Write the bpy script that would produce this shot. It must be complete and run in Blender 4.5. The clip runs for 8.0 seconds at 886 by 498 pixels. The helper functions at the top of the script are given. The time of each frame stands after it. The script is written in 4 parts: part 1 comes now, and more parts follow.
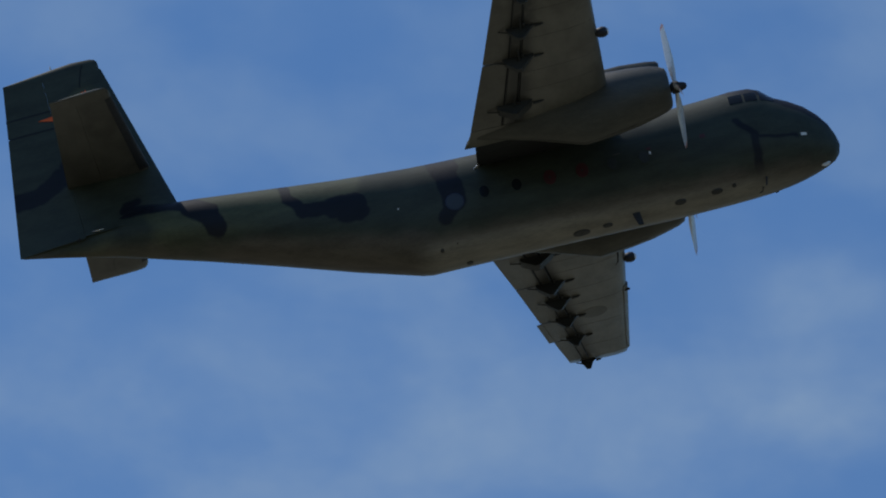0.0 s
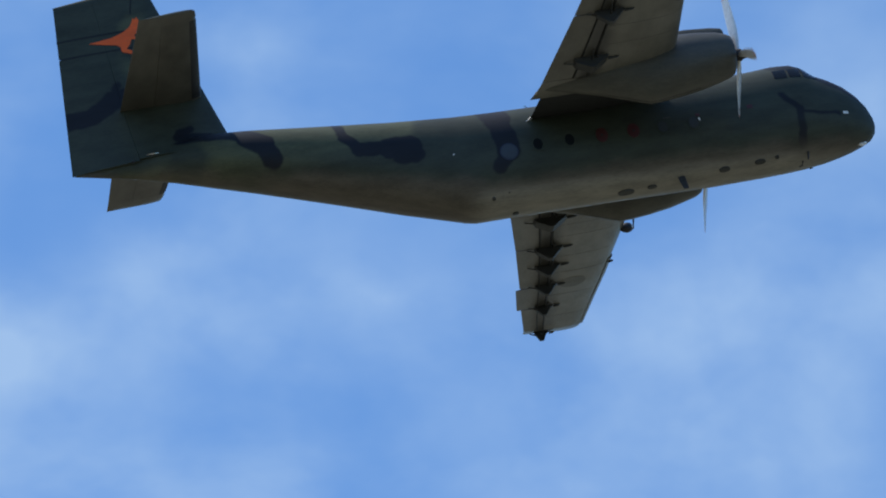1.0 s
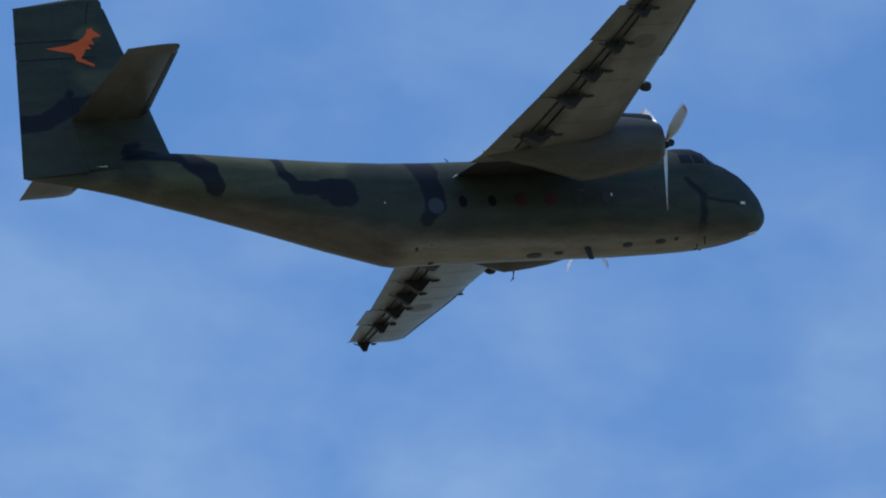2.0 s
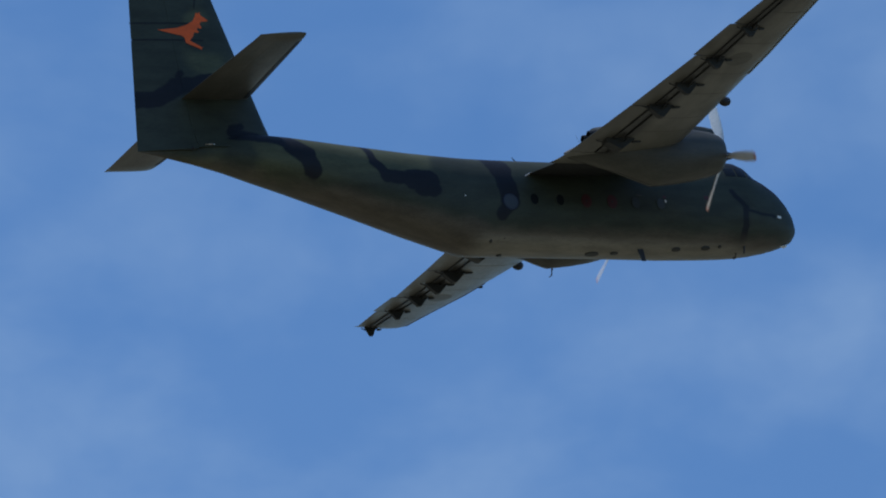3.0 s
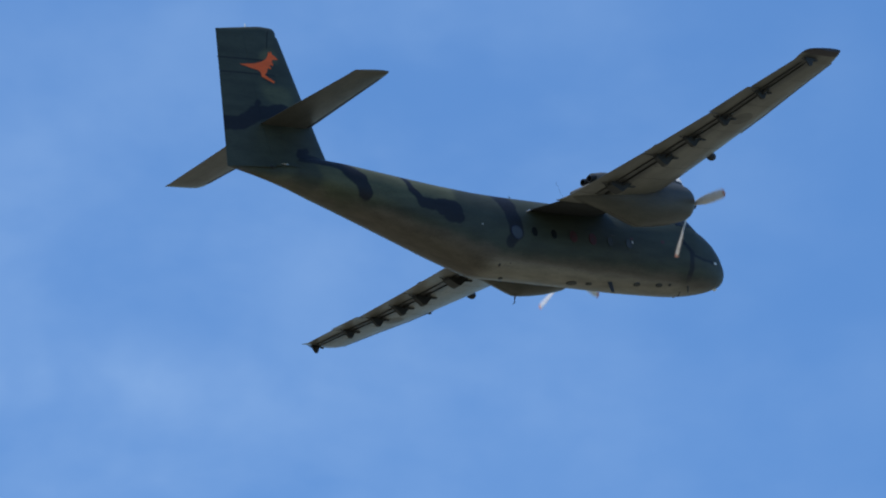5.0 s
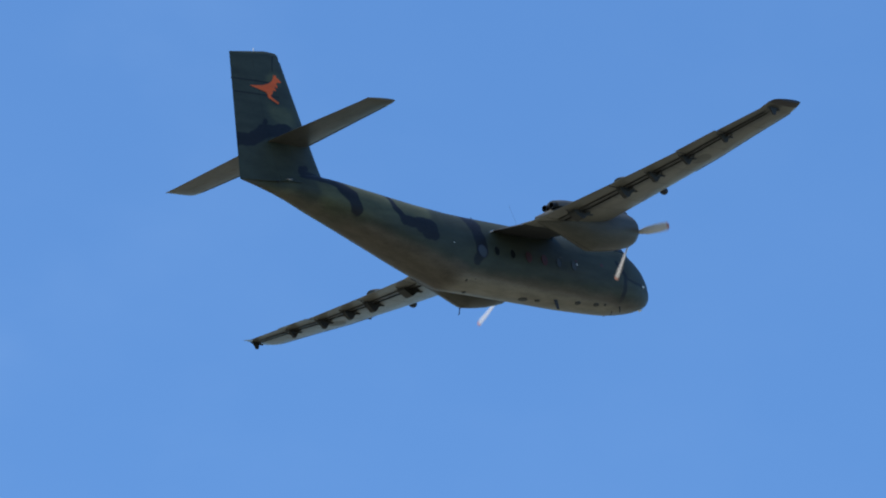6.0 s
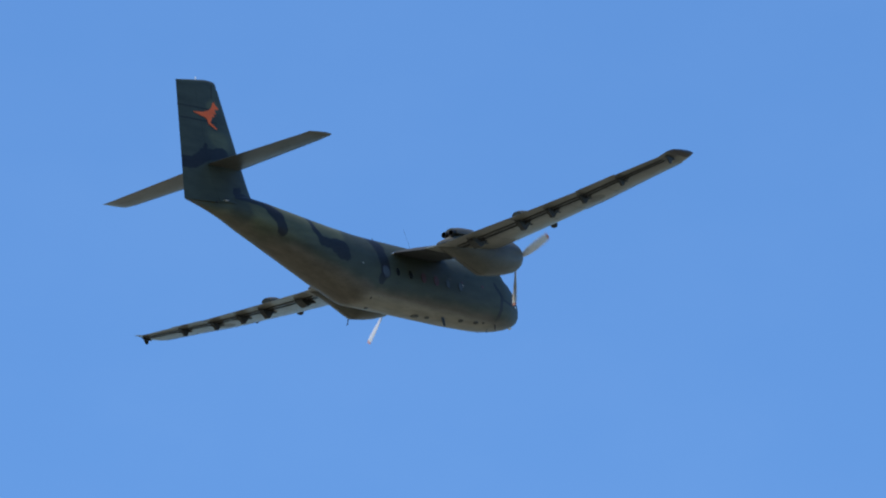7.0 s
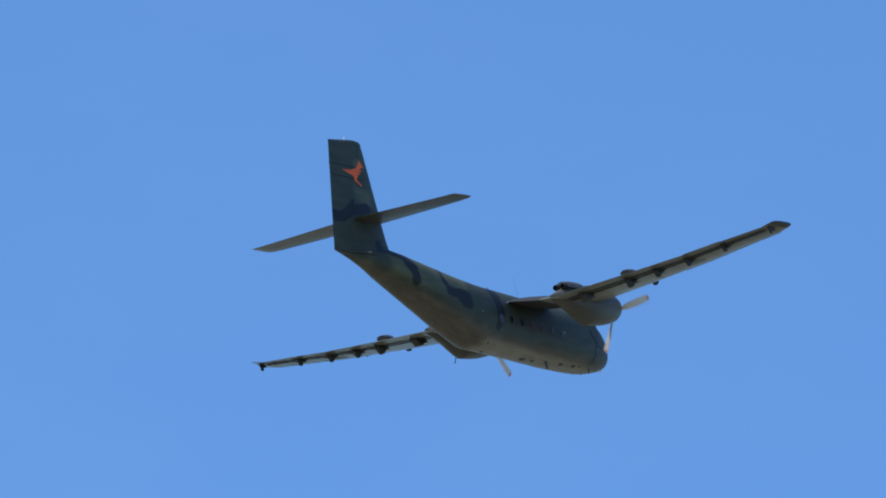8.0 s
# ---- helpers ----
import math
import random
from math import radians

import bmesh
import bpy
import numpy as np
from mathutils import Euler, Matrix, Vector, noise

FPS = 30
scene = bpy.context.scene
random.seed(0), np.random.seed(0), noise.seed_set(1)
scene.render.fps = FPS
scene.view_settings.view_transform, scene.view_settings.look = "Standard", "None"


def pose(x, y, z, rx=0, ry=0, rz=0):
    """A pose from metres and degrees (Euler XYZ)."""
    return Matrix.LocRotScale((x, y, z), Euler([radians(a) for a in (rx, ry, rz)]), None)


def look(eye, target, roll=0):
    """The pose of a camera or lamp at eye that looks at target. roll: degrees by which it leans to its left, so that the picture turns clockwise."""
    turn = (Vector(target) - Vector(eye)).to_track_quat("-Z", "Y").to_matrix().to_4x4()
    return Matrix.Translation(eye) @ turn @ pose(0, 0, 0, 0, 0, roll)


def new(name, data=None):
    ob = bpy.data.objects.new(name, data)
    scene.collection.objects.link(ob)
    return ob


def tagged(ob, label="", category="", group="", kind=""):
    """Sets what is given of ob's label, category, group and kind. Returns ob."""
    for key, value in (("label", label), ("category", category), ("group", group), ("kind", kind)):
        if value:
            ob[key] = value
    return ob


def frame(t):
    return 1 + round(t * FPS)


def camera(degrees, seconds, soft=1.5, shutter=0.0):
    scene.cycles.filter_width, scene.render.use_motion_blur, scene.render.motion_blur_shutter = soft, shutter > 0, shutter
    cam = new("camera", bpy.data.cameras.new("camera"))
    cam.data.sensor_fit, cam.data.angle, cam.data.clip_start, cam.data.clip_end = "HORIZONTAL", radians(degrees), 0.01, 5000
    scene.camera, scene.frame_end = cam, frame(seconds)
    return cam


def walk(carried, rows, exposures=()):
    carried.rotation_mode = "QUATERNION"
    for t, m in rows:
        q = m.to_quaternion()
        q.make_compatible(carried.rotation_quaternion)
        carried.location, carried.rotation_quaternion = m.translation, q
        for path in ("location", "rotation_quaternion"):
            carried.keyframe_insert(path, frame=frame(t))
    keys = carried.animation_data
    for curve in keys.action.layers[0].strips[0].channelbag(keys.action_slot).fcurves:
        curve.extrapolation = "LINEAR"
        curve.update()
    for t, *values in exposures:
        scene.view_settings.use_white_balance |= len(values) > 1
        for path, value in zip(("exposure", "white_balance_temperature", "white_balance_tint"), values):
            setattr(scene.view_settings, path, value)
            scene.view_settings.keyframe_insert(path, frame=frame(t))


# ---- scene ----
# A camouflaged twin-engined transport aircraft climbs past a camera that pans after it from the ground.
EYE = (0.0, 0.0, 1.7)
cam = camera(5.470, 8.0, soft=1.95, shutter=0.06)
# seconds, place of the aircraft's datum (m), turn (degrees)
AIRCRAFT_PATH = [
    (0.00, -10.74, 230.91, 115.00, 0.16, -11.64, -1.58),
    (0.50, 9.28, 231.98, 115.31, -1.83, -11.88, -0.94),
    (1.00, 29.36, 233.21, 116.30, -2.15, -11.98, -0.22),
    (1.50, 49.69, 234.54, 117.97, -0.27, -11.34, 0.50),
    (2.00, 70.12, 235.41, 120.01, 1.96, -10.48, 1.26),
    (2.30, 82.32, 235.44, 121.26, 2.46, -10.20, 1.77),
    (2.50, 90.46, 235.31, 122.14, 2.22, -10.19, 2.07),
    (3.00, 111.56, 236.17, 125.41, 1.18, -10.18, 1.50),
    (3.50, 132.62, 236.03, 128.77, 0.66, -10.06, 0.28),
    (4.00, 153.74, 235.29, 132.44, -0.29, -10.18, -0.50),
    (4.50, 175.29, 234.49, 136.71, -1.52, -10.51, -1.11),
    (5.00, 197.46, 233.79, 141.69, -2.17, -10.05, -1.29),
    (5.50, 219.92, 232.65, 147.09, -2.31, -9.94, -1.00),
    (6.00, 242.41, 230.84, 152.75, -2.13, -10.26, -0.50),
    (6.50, 264.72, 228.25, 158.59, -1.77, -10.67, -0.08),
    (7.00, 286.64, 224.81, 164.51, -1.28, -11.03, 0.04),
    (7.50, 308.73, 221.05, 170.86, -0.52, -11.64, -0.04),
    (8.00, 333.27, 218.45, 178.84, 0.06, -11.64, -0.10),
]
# seconds, tilt and pan of the camera (degrees)
CAMERA_TURNS = [
    (0.0, 116.220, 2.578),
    (0.1, 116.161, 1.618),
    (0.2, 116.211, 0.517),
    (0.3, 116.288, -0.505),
    (0.4, 116.295, -1.539),
    (0.5, 116.274, -2.584),
    (0.6, 116.079, -3.532),
    (0.7, 116.040, -4.430),
    (0.8, 116.019, -5.199),
    (0.9, 115.946, -6.042),
    (1.0, 115.776, -6.935),
    (1.1, 115.688, -7.872),
    (1.2, 115.891, -9.043),
    (2.3, 115.580, -18.985),
    (2.4, 115.509, -19.624),
    (2.5, 115.376, -20.362),
    (2.6, 115.319, -21.086),
    (2.7, 115.306, -22.031),
    (2.8, 115.321, -23.080),
    (2.9, 115.336, -24.139),
    (3.0, 115.354, -25.103),
    (3.1, 115.343, -25.962),
    (3.2, 115.347, -26.709),
    (3.3, 115.323, -27.373),
    (3.4, 115.314, -27.998),
    (3.5, 115.331, -28.731),
    (3.6, 115.322, -29.404),
    (3.7, 115.269, -30.140),
    (3.8, 115.146, -30.851),
    (3.9, 115.078, -31.554),
    (4.0, 115.091, -32.322),
    (4.1, 115.082, -33.075),
    (4.2, 115.084, -33.832),
    (4.3, 115.087, -34.504),
    (4.4, 115.063, -35.169),
    (4.5, 115.049, -35.909),
    (4.6, 114.893, -36.628),
    (4.7, 114.693, -37.467),
    (4.8, 114.633, -38.298),
    (4.9, 114.618, -39.121),
    (5.0, 114.725, -39.937),
    (5.1, 114.733, -40.664),
    (5.2, 114.695, -41.263),
    (6.3, 114.442, -48.079),
    (6.4, 114.419, -48.611),
    (6.5, 114.427, -49.270),
    (6.6, 114.404, -49.903),
    (6.7, 114.328, -50.586),
    (6.8, 114.184, -51.249),
    (6.9, 114.151, -51.844),
    (7.0, 114.410, -52.504),
    (7.1, 114.478, -52.741),
    (7.2, 114.588, -53.227),
    (7.3, 114.615, -53.631),
    (7.4, 114.628, -54.032),
    (7.5, 114.653, -54.535),
    (7.6, 114.615, -54.822),
    (7.7, 114.602, -55.195),
    (7.8, 114.574, -55.593),
    (7.9, 114.546, -56.059),
    (8.0, 114.567, -56.566),
]
EXPOSURES = [
    (0.0, -1.02), (0.3, -0.75), (0.6, -0.3), (1.0, -0.24), (1.2, -0.24), (2.3, -0.47), (3.0, -0.57), (3.5, -0.42),
    (4.0, -0.28), (4.5, -0.18), (5.0, -0.15), (6.3, 0.03), (8.0, 0.10),
]
walk(cam, [(t, pose(*EYE, rx, 0, rz)) for t, rx, rz in CAMERA_TURNS], EXPOSURES)

# ---- world and sun ----
SUN_TO = Vector((-0.45, 0.20, 0.87)).normalized()
SUN_ELEVATION = math.asin(SUN_TO.z)
SUN_AZIMUTH = math.atan2(SUN_TO.x, SUN_TO.y)

# thicker clouds: azimuth from north to east, elevation, half width, half height (radians), density
CLOUDS_NORTH = [
    (-0.001, 0.453, 0.0102, 0.0043, 0.75),
    (-0.020, 0.439, 0.0155, 0.0055, 0.60),
    (-0.052, 0.440, 0.0202, 0.0061, 0.40),
    (-0.086, 0.443, 0.0155, 0.0067, 0.40),
    (0.003, 0.440, 0.0094, 0.0033, 0.80),
    (0.028, 0.441, 0.0135, 0.0043, 0.90),
    (0.064, 0.439, 0.0114, 0.0037, 0.85),
    (0.083, 0.446, 0.0081, 0.0049, 0.70),
    (0.024, 0.479, 0.0178, 0.0055, 0.55),
    (0.076, 0.480, 0.0158, 0.0061, 0.55),
    (0.157, 0.441, 0.0168, 0.0091, 1.00),
    (0.164, 0.429, 0.0147, 0.0061, 0.95),
    (0.114, 0.445, 0.0061, 0.0027, 0.90),
    (0.084, 0.437, 0.0134, 0.0055, 0.70),
    (0.095, 0.471, 0.0089, 0.0030, 0.50),
    (0.129, 0.432, 0.0101, 0.0073, 0.60),
    (0.168, 0.465, 0.0123, 0.0055, 0.55),
]
CLOUDS_EAST = [
    (0.312, 0.459, 0.0136, 0.0027, 0.33),
    (0.340, 0.442, 0.0283, 0.0049, 0.25),
    (0.363, 0.428, 0.0281, 0.0055, 0.22),
    (0.461, 0.460, 0.0170, 0.0055, 0.28),
    (0.499, 0.460, 0.0129, 0.0061, 0.25),
    (0.469, 0.435, 0.0255, 0.0073, 0.22),
    (0.518, 0.458, 0.0122, 0.0073, 0.25),
    (0.571, 0.461, 0.0190, 0.0043, 0.22),
    (0.580, 0.419, 0.0160, 0.0055, 0.33),
    (0.597, 0.459, 0.0102, 0.0049, 0.19),
    (0.652, 0.417, 0.0186, 0.0043, 0.19),
    (0.654, 0.440, 0.0148, 0.0122, 0.17),
    (0.664, 0.418, 0.0127, 0.0055, 0.28),
    (0.708, 0.416, 0.0186, 0.0055, 0.19),
]


def make_world():
    world = bpy.data.worlds.new("sky")
    scene.world = world
    world.use_nodes = True
    nt = world.node_tree
    nt.nodes.clear()
    N, L = nt.nodes.new, nt.links.new
    out = N("ShaderNodeOutputWorld")
    back = N("ShaderNodeBackground")
    back.inputs["Strength"].default_value = 0.14
    sky = N("ShaderNodeTexSky")
    sky.sky_type = "NISHITA"
    sky.sun_disc = False
    sky.sun_elevation, sky.sun_rotation = SUN_ELEVATION, SUN_AZIMUTH
    sky.air_density, sky.dust_density, sky.ozone_density = 1.0, 0.3, 2.5
    coord = N("ShaderNodeTexCoord")
    # thin broken cloud, denser to the north (+y) and thinning out to the east (+x)
    big = N("ShaderNodeTexNoise")
    big.inputs["Scale"].default_value = 36.0
    big.inputs["Detail"].default_value = 4.5
    big.inputs["Roughness"].default_value = 0.52
    big.inputs["Distortion"].default_value = 0.1
    stretch = N("ShaderNodeMapping")
    stretch.inputs["Scale"].default_value = (1.0, 1.0, 1.7)
    L(coord.outputs["Generated"], stretch.inputs["Vector"])
    L(stretch.outputs["Vector"], big.inputs["Vector"])
    band = N("ShaderNodeMapRange")
    band.interpolation_type = "SMOOTHSTEP"
    band.inputs["From Min"].default_value = 0.34
    band.inputs["From Max"].default_value = 0.72
    band.inputs["To Min"].default_value = 0.16
    L(big.outputs["Fac"], band.inputs["Value"])
    split = N("ShaderNodeSeparateXYZ")
    L(coord.outputs["Generated"], split.inputs["Vector"])
    east = N("ShaderNodeValToRGB")
    ramp = east.color_ramp
    ramp.interpolation = "EASE"
    stops = ((0.0, 0.45), (0.40, 0.68), (0.50, 0.66), (0.56, 0.58), (0.64, 0.48), (0.70, 0.34), (0.78, 0.24), (0.83, 0.03), (1.0, 0.0))
    for at, v in stops[1:-1]:
        ramp.elements.new(at)
    for e, (at, v) in zip(ramp.elements, stops):
        e.position, e.color = at, (v, v, v, 1)
    shift = N("ShaderNodeMapRange")
    shift.inputs["From Min"].default_value, shift.inputs["From Max"].default_value = -1.0, 1.0
    L(split.outputs["X"], shift.inputs["Value"])
    L(shift.outputs["Result"], east.inputs["Fac"])
    cover = N("ShaderNodeMath")
    cover.operation = "MULTIPLY"
    L(band.outputs["Result"], cover.inputs[0])
    L(east.outputs["Color"], cover.inputs[1])
    low = N("ShaderNodeMapRange")
    low.interpolation_type = "SMOOTHSTEP"
    low.inputs["From Min"].default_value, low.inputs["From Max"].default_value = 0.40, 0.475
    low.inputs["To Min"].default_value, low.inputs["To Max"].default_value = 1.1, 0.55
    L(split.outputs["Z"], low.inputs["Value"])
    layer = N("ShaderNodeMath")
    layer.operation = "MULTIPLY"
    layer.use_clamp = True
    L(cover.outputs[0], layer.inputs[0])
    L(low.outputs["Result"], layer.inputs[1])
    def calc(op, p, q=0.0, r=0.0):
        n = N("ShaderNodeMath")
        n.operation = op
        for k, v in enumerate((p, q, r)):
            if isinstance(v, float):
                n.inputs[k].default_value = v
            else:
                L(v, n.inputs[k])
        return n.outputs[0]
    azimuth = calc("ARCTAN2", split.outputs["X"], split.outputs["Y"])
    elevation = calc("ARCSINE", split.outputs["Z"])
    tuft = N("ShaderNodeTexNoise")
    tuft.inputs["Scale"].default_value, tuft.inputs["Detail"].default_value = 62.0, 4.0
    tuft.inputs["Roughness"].default_value, tuft.inputs["Distortion"].default_value = 0.5, 0.15
    L(coord.outputs["Generated"], tuft.inputs["Vector"])
    ragged = calc("MULTIPLY_ADD", tuft.outputs["Fac"], 2.4, -0.35)
    wisps = calc("MULTIPLY_ADD", tuft.outputs["Fac"], 1.4, 0.3)
    thick = None
    for az, el, wide, high, dense in CLOUDS_NORTH + CLOUDS_EAST:
        p = calc("DIVIDE", calc("SUBTRACT", azimuth, az), wide)
        q = calc("DIVIDE", calc("SUBTRACT", elevation, el), high)
        lump = calc("MULTIPLY", calc("POWER", 2.718, calc("MULTIPLY", calc("ADD", calc("MULTIPLY", p, p), calc("MULTIPLY", q, q)), -0.8)), dense)
        thick = lump if thick is None else calc("ADD", thick, lump)
    heap = calc("MULTIPLY", calc("MINIMUM", thick, 0.9), calc("MAXIMUM", ragged, 0.0))
    whole = calc("MINIMUM", calc("ADD", calc("MULTIPLY", layer.outputs[0], wisps), calc("MULTIPLY", heap, 0.60)), 1.0)
    mix = N("ShaderNodeMix")
    mix.data_type = "RGBA"
    mix.inputs["B"].default_value = (2.9, 4.45, 7.0, 1)
    L(whole, mix.inputs["Factor"])
    deep = N("ShaderNodeMix")
    deep.data_type, deep.blend_type = "RGBA", "MULTIPLY"
    deep.inputs["Factor"].default_value = 1.0
    deep.inputs["B"].default_value = (0.68, 1.02, 1.35, 1)
    L(sky.outputs["Color"], deep.inputs["A"])
    L(deep.outputs["Result"], mix.inputs["A"])
    L(mix.outputs["Result"], back.inputs["Color"])
    L(back.outputs["Background"], out.inputs["Surface"])


make_world()
sun_data = bpy.data.lights.new("sun", "SUN")
sun_data.energy, sun_data.angle, sun_data.color = 3.6, radians(0.53), (1.0, 0.95, 0.87)
sun = new("sun", sun_data)
sun.matrix_basis = look(tuple(SUN_TO * 400), (0, 0, 0))


# ---- materials ----
def shader(name):
    m = bpy.data.materials.new(name)
    m.use_nodes = True
    nt = m.node_tree
    return m, nt, nt.nodes["Principled BSDF"]


def math_node(nt, op, a, b=None, c=None):
    n = nt.nodes.new("ShaderNodeMath")
    n.operation = op
    for k, v in enumerate((a, b, c)):
        if v is None:
            continue
        if isinstance(v, (int, float)):
            n.inputs[k].default_value = v
        else:
            nt.links.new(v, n.inputs[k])
    return n.outputs[0]


def smooth(nt, value, lo, hi, to0=0.0, to1=1.0):
    n = nt.nodes.new("ShaderNodeMapRange")
    n.interpolation_type = "SMOOTHSTEP"
    for k, v in (("From Min", lo), ("From Max", hi), ("To Min", to0), ("To Max", to1)):
        n.inputs[k].default_value = v
    nt.links.new(value, n.inputs["Value"])
    return n.outputs["Result"]


def blend(nt, fac, a, b, mode="MIX"):
    n = nt.nodes.new("ShaderNodeMix")
    n.data_type = "RGBA"
    n.blend_type = mode
    for key, v in (("Factor", fac), ("A", a), ("B", b)):
        if isinstance(v, tuple):
            n.inputs[key].default_value = (*v, 1) if len(v) == 3 else v
        elif isinstance(v, (int, float)):
            n.inputs[key].default_value = v
        else:
            nt.links.new(v, n.inputs[key])
    return n.outputs["Result"]


def noise_tex(nt, scale, detail=4.0, rough=0.55, vector=None):
    n = nt.nodes.new("ShaderNodeTexNoise")
    n.inputs["Scale"].default_value, n.inputs["Detail"].default_value, n.inputs["Roughness"].default_value = scale, detail, rough
    if vector is not None:
        nt.links.new(vector, n.inputs["Vector"])
    return n


def own_coords(nt):
    return nt.nodes.new("ShaderNodeTexCoord").outputs["Object"]


def weathered(nt, colour, coords, amount=0.3, streak=(0.6, 2.0, 2.0)):
    """Faded patches and fine streaks over a paint colour."""
    m = nt.nodes.new("ShaderNodeMapping")
    m.inputs["Scale"].default_value = streak
    nt.links.new(coords, m.inputs["Vector"])
    coarse = noise_tex(nt, 1.3, 5, 0.6, m.outputs["Vector"]).outputs["Fac"]
    fine = noise_tex(nt, 11.0, 5, 0.65, m.outputs["Vector"]).outputs["Fac"]
    both = math_node(nt, "ADD", math_node(nt, "MULTIPLY", coarse, 0.6), math_node(nt, "MULTIPLY", fine, 0.4))
    gain = smooth(nt, both, 0.3, 0.7, 1 - amount, 1 + amount)
    n = nt.nodes.new("ShaderNodeVectorMath")
    n.operation = "SCALE"
    nt.links.new(colour, n.inputs[0])
    nt.links.new(gain, n.inputs["Scale"])
    return n.outputs[0], fine


def bump(nt, bsdf, height, strength=0.15, distance=0.01):
    b = nt.nodes.new("ShaderNodeBump")
    b.inputs["Strength"].default_value, b.inputs["Distance"].default_value = strength, distance
    nt.links.new(height, b.inputs["Height"])
    nt.links.new(b.outputs["Normal"], bsdf.inputs["Normal"])


GREEN, OLIVE, DARK, TAN, GREY = (0.040, 0.047, 0.033), (0.082, 0.088, 0.047), (0.0095, 0.0105, 0.0145), (0.100, 0.086, 0.066), (0.138, 0.130, 0.106)
# painted dark bands on the flanks: end points in x, z (m), half width
FLANK_BANDS = [
    (-6.8, 3.4, -6.15, 3.05, 0.25), (-6.15, 3.05, -5.75, 2.65, 0.34), (-5.75, 2.65, -5.56, 2.2, 0.30),
    (-3.62, 3.3, -3.45, 2.45, 0.15), (-3.45, 2.45, -3.15, 2.02, 0.18), (-3.15, 2.0, -2.4, 1.90, 0.22), (-2.3, 1.88, -1.70, 1.85, 0.34), (-1.95, 1.62, -1.70, 1.60, 0.33),
    (0.85, 3.0, 0.90, 2.3, 0.41), (0.90, 2.3, 1.01, 1.7, 0.33), (1.01, 1.7, 1.01, 1.20, 0.32), (0.95, 1.02, 0.66, 0.80, 0.20),
    (9.1, 1.85, 9.55, 1.3, 0.10), (9.55, 1.3, 9.5, 0.2, 0.11), (9.6, 1.2, 10.7, 1.1, 0.05),
    (10.0, 3.0, 11.9, 1.7, 0.36), (9.2, 3.1, 10.2, 2.85, 0.30), (-8.0, 3.4, -6.9, 3.3, 0.20),
]
FIN_BANDS = [
    (-11.1, 4.6, -10.2, 4.65, 0.27), (-10.2, 4.65, -9.5, 5.05, 0.27), (-9.5, 5.12, -8.2, 5.30, 0.25), (-9.38, 5.42, -9.32, 5.5, 0.12),
    (-7.95, 3.5, -7.1, 3.35, 0.18), (-7.9, 3.65, -7.6, 3.75, 0.12),
]


def band_mask(nt, coords, bands, ragged=0.13):
    """1 inside painted bands given by their middle lines in x and z, with a sprayed, uneven edge."""
    sep = nt.nodes.new("ShaderNodeSeparateXYZ")
    nt.links.new(coords, sep.inputs["Vector"])
    wob = noise_tex(nt, 1.6, 3, 0.5, coords)
    off = nt.nodes.new("ShaderNodeSeparateColor")
    nt.links.new(wob.outputs["Color"], off.inputs["Color"])
    px = math_node(nt, "MULTIPLY_ADD", math_node(nt, "SUBTRACT", off.outputs[0], 0.5), ragged * 2, sep.outputs["X"])
    pz = math_node(nt, "MULTIPLY_ADD", math_node(nt, "SUBTRACT", off.outputs[1], 0.5), ragged * 2, sep.outputs["Z"])
    total = None
    for x0, z0, x1, z1, w in bands:
        dx, dz = x1 - x0, z1 - z0
        ll = dx * dx + dz * dz
        a = math_node(nt, "MULTIPLY", math_node(nt, "SUBTRACT", px, x0), dx / ll)
        u = math_node(nt, "MULTIPLY_ADD", math_node(nt, "SUBTRACT", pz, z0), dz / ll, a)
        u = math_node(nt, "MINIMUM", math_node(nt, "MAXIMUM", u, 0.0), 1.0)
        ex = math_node(nt, "SUBTRACT", math_node(nt, "SUBTRACT", px, x0), math_node(nt, "MULTIPLY", u, dx))
        ez = math_node(nt, "SUBTRACT", math_node(nt, "SUBTRACT", pz, z0), math_node(nt, "MULTIPLY", u, dz))
        dist = math_node(nt, "SQRT", math_node(nt, "ADD", math_node(nt, "MULTIPLY", ex, ex), math_node(nt, "MULTIPLY", ez, ez)))
        inside = smooth(nt, dist, w - 0.04, w + 0.05, 1.0, 0.0)
        total = inside if total is None else math_node(nt, "MAXIMUM", total, inside)
    return total, sep


